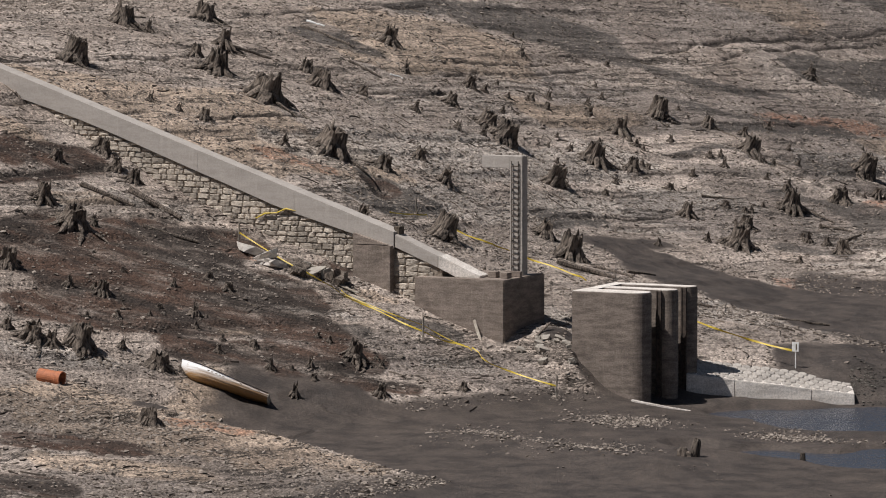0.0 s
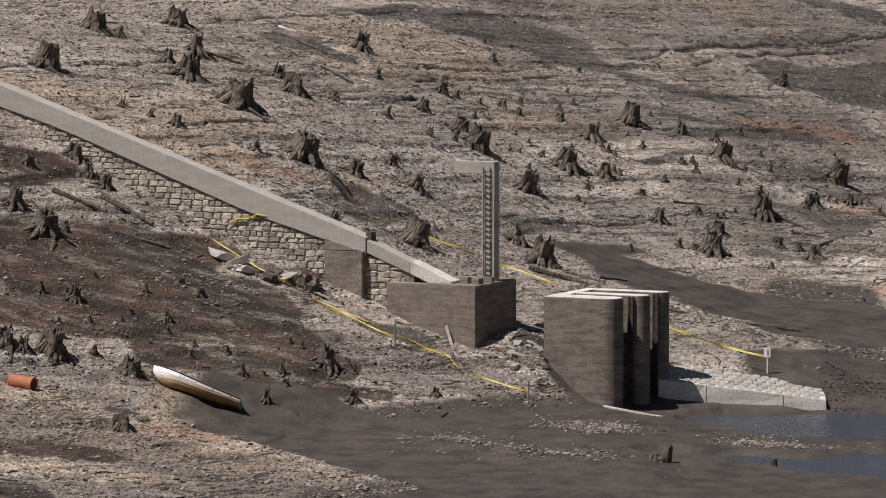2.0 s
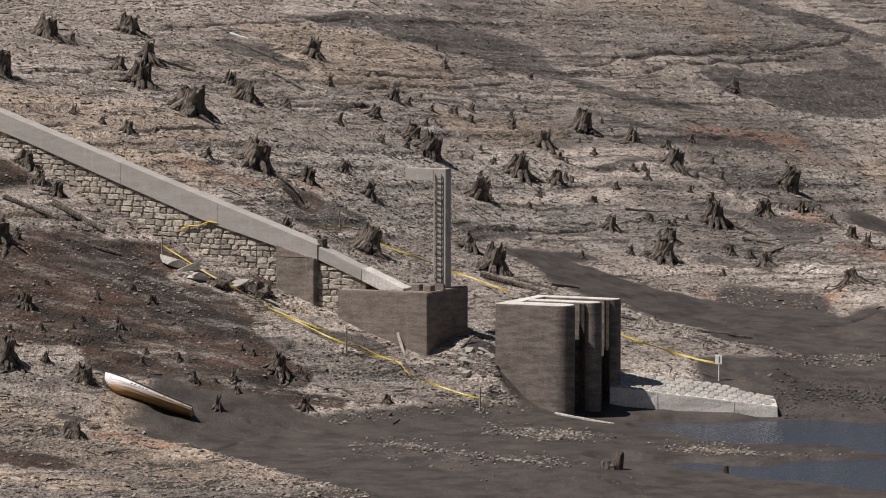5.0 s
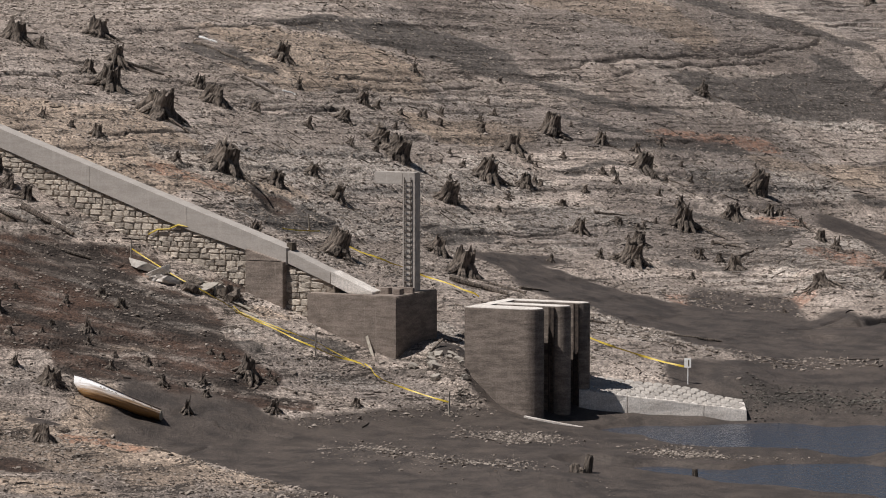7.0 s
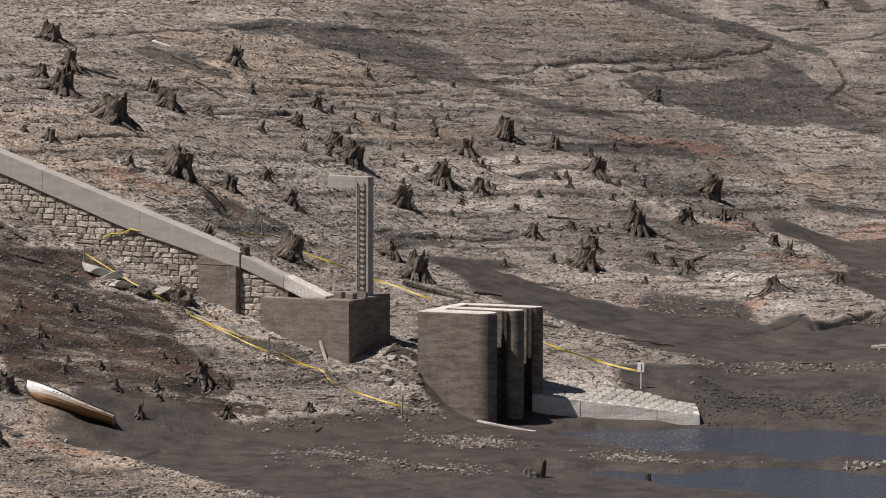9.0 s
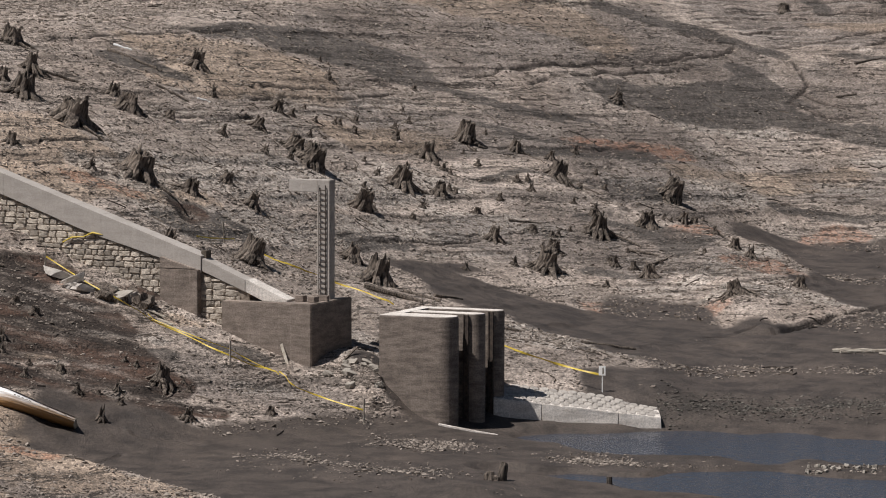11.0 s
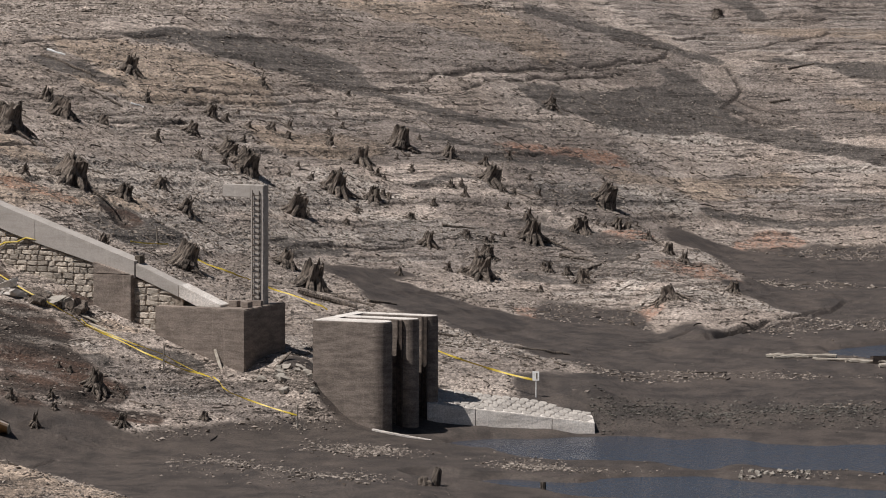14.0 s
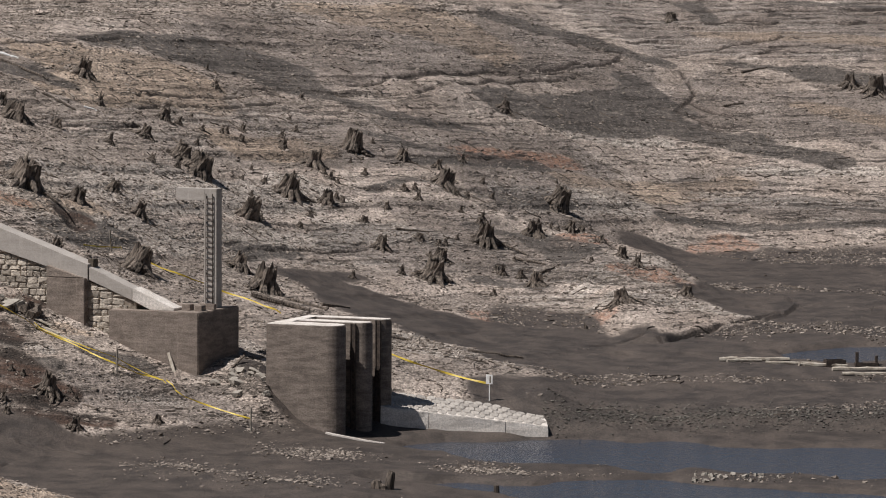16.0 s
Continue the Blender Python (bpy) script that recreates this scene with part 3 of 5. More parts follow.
def build_ground():
    ks = np.concatenate([[-14, -6, -2, -0.8, -0.3, -0.15, -0.1], np.linspace(-0.086, 0.14, 720), [0.16, 0.2, 0.35, 0.9, 2, 6, 14]])
    ys = np.concatenate([[-400, -150, -60, -20, 10, 40, 80, 120, 150, 180, 205, 222, 234], np.linspace(242, 350, 560), np.linspace(350.18, 464, 720), [466, 470, 480, 500, 506, 515, 535, 580, 660, 800, 1100, 1600, 2400, 3500]])
    k, y = np.meshgrid(ks, ys)
    x = k * np.maximum(y, 100)
    z = height(x, y)
    n, m = z.shape
    me = bpy.data.meshes.new("ground")
    me.vertices.add(n * m)
    me.vertices.foreach_set("co", np.stack([x, y, z], -1).astype(np.float32).ravel())
    i = (np.arange(n - 1)[:, None] * m + np.arange(m - 1)[None]).ravel()
    quads = np.stack([i, i + 1, i + m + 1, i + m], -1).astype(np.int32)
    me.loops.add(quads.size)
    me.loops.foreach_set("vertex_index", quads.ravel())
    me.polygons.add(len(quads))
    me.polygons.foreach_set("loop_start", np.arange(len(quads), dtype=np.int32) * 4)
    me.update(calc_edges=True)
    dry = 0.3 * step01(20, 27, x) * step01(326, 338, y) + 0.9 * point_land(x, y)[0]
    wet = step01(0.85, 0.6, dry + macro(x, y) - np.maximum(mud_level(x, y), -0.1) + 0.22 * fbm(x / 2, y / 4, 4, 31)) * step01(225, 240, y) * step01(420, 400, y)
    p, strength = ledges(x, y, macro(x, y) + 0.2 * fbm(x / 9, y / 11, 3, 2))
    # mask for step edges and cracks: dark soil plus painted undercut shade
    ledge_soil_shade = step01(0.945, 0.97, p + 0.03 * vnoise(x / 0.4, y / 0.7, 63)) * np.clip(1.6 * strength, 0, 1) * (1 - wet) * step01(-0.1, 0.35, vnoise(x / 2.5, y / 3, 64))
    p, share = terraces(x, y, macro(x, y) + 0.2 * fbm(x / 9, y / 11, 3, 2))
    ledge_soil_shade = np.maximum(ledge_soil_shade, 0.75 * share * step01(0.8, 0.93, p))
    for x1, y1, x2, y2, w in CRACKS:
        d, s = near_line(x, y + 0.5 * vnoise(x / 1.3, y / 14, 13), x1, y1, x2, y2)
        ledge_soil_shade = np.maximum(ledge_soil_shade, (1 - 0.4 * wet) * np.exp(-(d / (0.15 + 0.35 * w)) ** 4) * step01(-0.75, -0.35, vnoise(x / 0.9, y / 0.9, 14)))
    steps = share * step01(0.25, 0.6, p) * step01(0.85, 0.7, p)
    for name, field in (("grey", zone(x, y, GREY, 66, 0.6)), ("mud", np.maximum(zone(x, y, MUD, 40, 0.4), wet)), ("soil", zone(x, y, SOIL, 44, 0.6)), ("tan", zone(x, y, TAN, 48)), ("rust", zone(x, y, RUST, 52)), ("pale", np.maximum(zone(x, y, PALE, 56, 0.8), steps)), ("damp", zone(x, y, DAMP, 70, 0.7)), ("ledge_soil_shade", ledge_soil_shade), ("level", ledge_level(x, y, macro(x, y) + 0.2 * fbm(x / 9, y / 11, 3, 2))), ("strand", fbm(ledge_level(x, y, macro(x, y)) * 2.6 + 0.35 * vnoise(x / 6, y / 6, 61) + 40, x / 22, 4, 60) * 1.5 * (1 - wet))):
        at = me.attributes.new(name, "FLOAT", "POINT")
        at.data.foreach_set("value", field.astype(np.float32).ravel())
    me.materials.append(GROUND)
    return tagged(new("ground", me), "drained lake bed of gravel, dark soil and wet mud", "ground", kind="structure")


build_ground()
bm = bmesh.new()
box(bm, (6, 242, -1.6), (70, 306.5, -0.6))
tagged(part("water", bm, WATER), "shallow murky pool water on the mud", "water", kind="structure")

bm = prism([(50 + 12.5 * math.cos(t), 333.3 + 7 * math.sin(t)) for t in (2 * math.pi * k / 40 for k in range(40))], 0.3, 1.08)
tagged(part("water", bm, WATER), "small far pool of grey water on the mud", "water", kind="structure")

# ---- the outlet works ----
AXIS = Vector((0.9003, -0.4352, 0))  # along the wall, down the slope
ACROSS = Vector((0.4352, 0.9003, 0))  # away from the camera
TURN = math.degrees(math.atan2(AXIS.y, AXIS.x))
CORNER = Vector((3.33, 303.93, 0))  # the block's near corner


def at_works(along, across, z=0.0):
    return CORNER + along * AXIS + across * ACROSS + Vector((0, 0, z))


# concrete valve block
block = thing("valve_block", "square weathered brown concrete block at the foot of the wall", "concrete block", at_works(0, 0, 0), TURN)
bm = bmesh.new()
box(bm, (-5.45, 0, 1.2), (0, 5.3, 6.32))
part("body", worn(bm, 0.05, 0.015, 2), CONCRETE, block)

# mast with ladder
mast = thing("ladder_mast", "tall narrow concrete post with a short arm on the valve block", "post", at_works(0, 0, 6.32), TURN)
bm = bmesh.new()
box(bm, (-1.16, 3.22, 0), (-0.40, 3.90, 6.58))
part("post", worn(bm, 0.025, 0.012, 2), RAMP, mast)
bm = bmesh.new()
box(bm, (-2.9, 3.25, 5.9), (-1.162, 3.87, 6.575))
part("arm", worn(bm, 0.025, 0.012, 2), RAMP, mast)
ladder = thing("ladder", "narrow rusted steel rung ladder fixed to the concrete post", "ladder", at_works(0, 0, 6.32), TURN)
for x in (-1.02, -0.62):
    bm = bmesh.new()
    box(bm, (x - 0.015, 3.12, 0.0), (x + 0.015, 3.17, 6.3))
    rail = part("stringer", bm, STEEL, ladder)
    for k in range(5):
        z = 0.5 + 1.4 * k
        bm = bmesh.new()
        box(bm, (x - 0.02, 3.15, z), (x + 0.02, 3.235, z + 0.06))
        part("bracket", bm, STEEL, rail)
for k in range(20):
    bm = bmesh.new()
    z = 0.25 + 0.305 * k
    tube(bm, [(-1.02, 3.13, z), (-0.82, 3.10, z - 0.02), (-0.62, 3.13, z)], [0.03] * 3, 5)
    part("rung", bm, STEEL, ladder)

# small concrete stubs and an opening on the block's top
for along, across, w, d, h in ((-1.55, 1.2, 0.5, 0.5, 0.34), (-0.75, 1.1, 0.42, 0.6, 0.3), (-2.55, 1.5, 0.3, 0.5, 0.36), (-1.0, 2.3, 0.9, 0.25, 0.3)):
    bm = bmesh.new()
    box(bm, (0, 0, 0), (w, d, h))
    ob = part("concrete_stub", worn(bm, 0.02), CONCRETE)
    ob.matrix_basis = pose(*at_works(along, across, 6.32), 0, 0, TURN)
    tagged(ob, "small broken concrete stub on top of the valve block", "concrete stub", "stubs on the block")


# ---- sloping concrete duct on its stone wall ----
def slab(points, across0, across1):
    """A body whose side outline is given as (along, z)."""
    bm = bmesh.new()
    near, far = [bm.verts.new((a, across0, z)) for a, z in points], [bm.verts.new((a, across1, z)) for a, z in points]
    n = len(points)
    for k in range(n):
        bm.faces.new((near[k], near[(k + 1) % n], far[(k + 1) % n], far[k]))
    bm.faces.new(near[::-1]), bm.faces.new(far)
    bmesh.ops.recalc_face_normals(bm, faces=bm.faces)
    return bm


def duct_top(a):
    return np.interp(a, [-38, -7.0, -1.8], [19.2, 8.68, 6.4])


def duct_bottom(a):
    return np.interp(a, [-38, -32.1, -26.6, -21.1, -14, -7.3, -4.0], [17.75, 15.87, 14.3, 12.3, 9.75, 7.85, 6.75])


duct = thing("concrete_duct", "long pale concrete duct running down the slope on a stone wall", "concrete duct", at_works(0, 0, 0), TURN)
cuts = [-38.0, -31.5, -25.4, -19.3, -13.2, -7.02]
for a0, a1 in zip(cuts, cuts[1:]):
    steps = np.linspace(a0 + 0.002, a1 - 0.002, 5)
    side = [(a, float(duct_top(a))) for a in steps] + [(a, float(duct_bottom(a))) for a in steps[::-1]]
    part("section", worn(slab(side, 0.62, 1.75), 0.008, 0.02), RAMP, duct)
part("lower_section", worn(slab([(-6.98, 8.55), (-4.32, 7.44), (-4.32, 6.78), (-6.98, 7.83)], 0.66, 1.7), 0.03, 0.015), RAMP, duct)
part("end_section", worn(slab([(-4.28, 7.5), (-1.75, 6.45), (-1.75, 6.325), (-3.2, 6.325), (-4.28, 6.8)], 0.6, 1.7), 0.02, 0.008), WEIR, duct, "newer paler concrete end piece")
bm = bmesh.new()
box(bm, (-7.2, 1.0, 8.5), (-6.85, 1.6, 8.95))
part("end_cap", worn(bm, 0.03), MORTAR, duct)

wall = tagged(new("retaining_wall"), "coursed rubble stone wall under the concrete duct", "stone wall", kind="structure")
wall.matrix_basis = pose(*at_works(0, 0, 0), 0, 0, TURN)
outline = [(a, float(duct_bottom(a)) - 0.01) for a in np.linspace(-34, -4.1, 14)] + [(-4.1, 6.1), (-4.1, 3.2), (-12, 4.0), (-20, 7.6), (-34, 13.5)]
part("wall_core", slab(outline, 0.78, 1.9), JOINT, wall)

# pilaster
pil = thing("pilaster", "square brown concrete buttress against the stone wall", "buttress", at_works(0, 0, 0), TURN)
part("lower_block", worn(slab([(-9.4, 7.93), (-7.06, 7.93), (-7.06, 4.6), (-9.4, 4.6)], 0.3, 0.86), 0.03, 0.012, 2), CONCRETE, pil)
part("cap", worn(slab([(-9.4, 8.58), (-7.3, 7.97), (-9.4, 7.97)], 0.34, 0.86), 0.01, 0.0), CONCRETE, pil)

# ---- intake pier ----
pier = thing("intake_pier", "tall stained concrete intake pier with three round-nosed walls and gate slots", "intake pier", at_works(4.13, -0.15, 0), TURN)


def nosed(across, r, length, start=0.0):
    return [(start, across - r)] + [(length + r * math.sin(t), across - r * math.cos(t)) for t in (math.pi * k / 20 for k in range(21))] + [(start, across + r)]


PIER_TOP = 5.92
for across, r, length in ((0.8, 0.8, 3.5), (2.95, 0.55, 4.42), (5.25, 0.5, 4.62)):
    bm = prism(nosed(across, r, length, 0.0 if across < 1 else 0.82), -1.4, PIER_TOP)
    part("pier_wall", worn(bm, 0.04, 0.0), PIER, pier)
    bm = prism(nosed(across, r - 0.06, length, 0.03 if across < 1 else 0.82), PIER_TOP, PIER_TOP + 0.035)
    part("coping", bm, WEIR, pier, "paler worn top surface")
bm = prism([(0.0, 1.605), (0.8, 1.605), (0.8, 5.75), (0.0, 5.75)], -1.4, PIER_TOP)
part("end_wall", worn(bm, 0.04), PIER, pier)
bm = prism([(0.05, 1.62), (0.75, 1.62), (0.75, 5.7), (0.05, 5.7)], PIER_TOP, PIER_TOP + 0.03)
part("coping", bm, WEIR, pier)
for across, along in ((1.72, 3.35), (2.29, 4.0), (3.62, 4.25), (4.64, 4.45)):
    bm = bmesh.new()
    for o in (0.0, 0.24):
        box(bm, (along + o, across - 0.07, -0.8), (along + o + 0.07, across + 0.07, PIER_TOP - 0.02))
    box(bm, (along + 0.07, across - 0.03, -0.8), (along + 0.24, across + 0.03, PIER_TOP - 0.03))
    part("gate_guide", bm, STEEL, pier, "rusted steel gate guide channel")
for across, w in ((2.0, 0.36), (4.15, 0.48)):
    bm = bmesh.new()
    box(bm, (1.0, across - w, -0.8), (3.3, across + w, 4.9))
    part("slot_floor", bm, PIER, pier)

# ---- weir with paved crest ----
weir = tagged(new("weir_wall"), "low chalky concrete weir wall with a cobbled sloping crest", "weir", kind="structure")


def weir_face(x):
    return 1.1 - 0.117 * (x - 14.0)


def weir_back(x):
    return np.interp(x, [12, 14, 18.9, 22.3], [1.8, 1.67, 1.09, 0.5])


for x0, x1 in ((13.3, 15.95), (15.97, 20.15), (20.17, 22.5)):
    bm = bmesh.new()
    low = [bm.verts.new(p) for p in ((x0, 303.75, -1.4), (x1, 303.75, -1.4), (x1, 307.0, -1.4), (x0, 307.0, -1.4))]
    top = [bm.verts.new(p) for p in ((x0, 303.95, weir_face(x0)), (x1, 303.95, weir_face(x1)), (x1, 307.0, weir_back(x1) - 0.1), (x0, 307.0, weir_back(x0) - 0.1))]
    for k in range(4):
        bm.faces.new((low[k], low[(k + 1) % 4], top[(k + 1) % 4], top[k]))
    bm.faces.new(top), bm.faces.new(low[::-1])
    part("wall_section", worn(bm, 0.03, 0.03, 3), WEIR, weir)

# boundary of the crest: cobbles
cobble_rng = random.Random(5)


def cobble_mesh(seed):
    """A worn many-sided paving stone, 1 m wide and 1 m high before scaling."""
    rng = random.Random(seed)
    bm = bmesh.new()
    n = 7
    ring = [(math.cos(t), math.sin(t)) for t in (2 * math.pi * (k + 0.3 * rng.random()) / n for k in range(n))]
    rows = [[bm.verts.new((0.5 * s * x, 0.5 * s * y, z)) for x, y in ring] for s, z in ((1, -0.5), (1, 0.2), (0.8, 0.5))]
    for r, s in zip(rows, rows[1:]):
        for k in range(n):
            bm.faces.new((r[k], r[(k + 1) % n], s[(k + 1) % n], s[k]))
    bm.faces.new(rows[-1])
    me = bpy.data.meshes.new("cobble")
    bm.to_mesh(me)
    bm.free()
    me.materials.append(COBBLE)
    return me


COBBLES = [cobble_mesh(k) for k in range(6)]
for row in range(5):
    for col in range(18):
        x = 13.6 + 0.52 * col + (0.26 if row % 2 else 0)
        if x > 22.35:
            continue
        s = (row + 0.58) / 5
        z = float(weir_face(x)) * (1 - s) + float(weir_back(x)) * s
        ob = new("cobble", cobble_rng.choice(COBBLES))
        ob.parent = weir
        ob.matrix_basis = pose(x + cobble_rng.uniform(-0.03, 0.03), 304.0 + 2.95 * s, z - 0.06 + cobble_rng.uniform(-0.015, 0.02), cobble_rng.uniform(8, 14), cobble_rng.uniform(4, 9), 0) @ Matrix.Diagonal((0.58, 0.7, 0.2, 1))


# ---- stumps ----
def stump_proto(seed, flare, tall, spikes):
    """A dead tree stump about 1 m high: a fluted, broken trunk and roots that run out over the ground."""
    rng = random.Random(seed)
    root = new("tree_stump")
    bm = bmesh.new()
    n, levels = 30, 8
    lobes, ph = rng.randint(4, 6), rng.random() * 6
    rings = []
    for l in range(levels):
        h = l / (levels - 1)
        ring = []
        for k in range(n):
            t = 2 * math.pi * k / n
            flute = 0.5 + 0.5 * math.cos(lobes * t + ph + 0.6 * math.sin(2 * t))
            r = (0.36 / tall) * (1 - 0.25 * h) * (1 + 0.14 * math.sin(3 * t + ph)) + flare * (1 - h) ** 1.9 * (0.08 + 0.42 * flute ** 1.6) - 0.08 * (1 - flute)
            r *= 1 + 0.09 * rng.uniform(-1, 1)
            z = -0.62 + 1.62 * h
            if l >= levels - 2:
                z += (0.16 + spikes * (rng.random() ** 3)) * (rng.random() - 0.35) * (1 if l == levels - 1 else 0.3)
            ring.append(bm.verts.new((r * math.cos(t), r * math.sin(t), z)))
        rings.append(ring)
    inner = [bm.verts.new((0.72 * v.co.x, 0.72 * v.co.y, v.co.z - 0.04)) for v in rings[-1]]
    deep = [bm.verts.new((0.5 * v.co.x, 0.5 * v.co.y, 0.5)) for v in rings[-1]]
    rings += [inner, deep]
    for r, s in zip(rings, rings[1:]):
        for k in range(n):
            bm.faces.new((r[k], r[(k + 1) % n], s[(k + 1) % n], s[k]))
    bm.faces.new(deep)
    part("trunk", bm, WOOD, root)
    for q in range(rng.randint(13, 17)):
        t = 2 * math.pi * (q + rng.uniform(-0.4, 0.4)) / 12
        reach = rng.uniform(0.4, 0.95) * (0.45 + 0.8 * flare)
        bend = rng.uniform(-0.8, 0.8)
        pts, rad = [], []
        for k in range(7):
            s = k / 6
            r = 0.16 + reach * s
            a = t + bend * s * s + 0.12 * math.sin(5 * s + q)
            pts.append((r * math.cos(a), r * math.sin(a), 0.55 * (1 - s) ** 2.2 - 0.2 * s - 0.06 + 0.05 * math.sin(7 * s + q)))
            rad.append(0.105 * (1 - 0.72 * s) * rng.uniform(0.8, 1.2))
        bm = bmesh.new()
        tube(bm, pts, rad, 6)
        part("root", bm, WOOD, root)
    return tagged(root, "dead grey-brown tree stump with bare spreading roots", "tree stump", "stumps on the lake bed")


PROTOS = [stump_proto(k, f, tl, sp) for k, (f, tl, sp) in enumerate(((1.0, 1.0, 0.5), (0.8, 1.2, 0.9), (1.2, 0.9, 0.4), (0.7, 1.0, 0.6), (0.5, 1.5, 1.5), (1.1, 1.1, 0.8)))]
stump_rng = random.Random(11)


def put_stump(proto, x, y, h, first=False):
    wide = h * stump_rng.uniform(1.35, 1.85)
    e = 1.5
    gx, gy = float(macro(x + e, y) - macro(x - e, y)) / (2 * e), float(macro(x, y + e) - macro(x, y - e)) / (2 * e)
    gx, gy = max(-0.6, min(0.6, gx)), max(-0.6, min(0.6, gy))
    m = pose(x, y, ground_z(x, y), 0.8 * math.degrees(math.atan(gy)), -0.8 * math.degrees(math.atan(gx)), 0) @ pose(0, 0, 0, 0, 0, stump_rng.uniform(0, 360)) @ Matrix.Diagonal((wide, wide, 0.92 * h, 1))
    if first:
        proto.matrix_basis = m
        return proto
    return copy_thing(proto, m @ Matrix.Diagonal([1 / v for v in proto.scale] + [1]))


STUMPS = [
    [(-20.0, 348.0, 1.19), (-18.4, 348.1, 0.56), (-15.4, 359.5, 1.16), (-21.9, 330.8, 1.47), (-14.0, 342.2, 1.38), (-15.3, 345.2, 0.77), (-13.8, 351.2, 1.06), (-10.9, 338.9, 1.51), (-7.7, 349.3, 1.06), (-8.7, 353.0, 0.78), (-5.1, 352.1, 0.64), (-3.7, 369.8, 1.12), (-2.5, 364.6, 0.59), (-1.8, 354.6, 0.57), (-17.2, 327.5, 0.46), (-15.5, 327.3, 0.40), (-14.0, 327.0, 0.66), (-6.9, 332.0, 1.54), (-9.4, 328.1, 0.53), (-3.7, 334.4, 0.81), (-1.5, 342.5, 0.69), (0.0, 339.8, 0.82)],
    [(2.7, 360.2, 1.02), (3.8, 359.3, 1.31), (0.9, 355.5, 0.43), (1.7, 368.5, 0.74), (0.4, 361.0, 0.73), (7.0, 376.5, 0.46), (14.7, 381.5, 1.39), (9.8, 365.4, 1.33), (12.4, 366.9, 0.89), (11.8, 375.0, 1.06), (9.8, 376.7, 0.61), (7.0, 355.8, 1.29), (18.2, 383.8, 0.70), (20.8, 380.1, 1.23), (20.7, 385.2, 0.62), (23.9, 386.5, 0.39), (29.3, 390.5, 1.50), (22.8, 366.1, 1.33), (26.3, 369.8, 0.90), (15.7, 360.0, 0.87)],
    [(18.8, 355.8, 1.37), (19.6, 360.6, 0.73), (16.8, 355.1, 0.50), (7.6, 336.2, 1.56), (6.1, 341.2, 0.97), (13.5, 350.2, 0.42), (0.0, 324.6, 1.51), (-4.7, 318.9, 0.77), (25.7, 358.6, 0.87), (26.8, 408.7, 0.66), (30.4, 348.2, 0.85), (31.6, 363.5, 0.66), (32.5, 361.6, 0.58), (35.0, 354.5, 0.7), (55.7, 435.1, 0.97), (57.5, 433.6, 1.31), (43.1, 450.6, 0.73), (27.8, 344.4, 0.42), (23.6, 360.3, 0.58), (30.0, 386.3, 0.70)],
    [(-19.3, 315.0, 0.83), (-18.4, 313.3, 0.63), (-17.4, 312.6, 0.69), (-21.6, 311.4, 0.63), (-22.0, 305.9, 0.93), (-20.3, 304.1, 1.11), (-13.3, 297.7, 0.54), (-18.2, 297.2, 0.78), (-20.0, 297.2, 0.48), (-4.8, 297.3, 1.02), (-21.4, 289.1, 0.88), (-19.0, 290.0, 1.23), (-22.7, 289.5, 0.53), (-14.9, 290.3, 0.88), (-3.3, 293.6, 0.65), (-7.8, 291.1, 0.59), (-14.1, 266.4, 0.8), (-16.8, 291.2, 0.47), (-23.3, 297.2, 0.90), (-20.4, 289.1, 0.70)],
]

count = 0
for row in STUMPS:
    for x, y, h in row:
        kind = PROTOS[4] if h < 0.62 else PROTOS[(0, 1, 2, 3, 5)[count % 5]]
        put_stump(kind, x, y, 0.98 * h, first=all(p is not kind or p.location.y == 0 for p in PROTOS))
        count += 1

# scattered small stubs among the larger stumps
stub_rng = random.Random(23)
for k in range(70):
    x = stub_rng.uniform(2, 32)
    y = stub_rng.gauss(368 + 0.2 * x, 11)
    if y < 352 or macro(x, y) - mud_level(x, y) < 0.9:
        continue
    put_stump(PROTOS[stub_rng.choice((4, 4, 3))], x, y, stub_rng.uniform(0.25, 0.5))
for k in range(34):
    x = stub_rng.uniform(-22, 2)
    y = 300 - 0.42 * x - stub_rng.uniform(2, 16)
    if macro(x, y) - mud_level(x, y) < 0.8:
        continue
    put_stump(PROTOS[stub_rng.choice((4, 3))], x, y, stub_rng.uniform(0.2, 0.42))


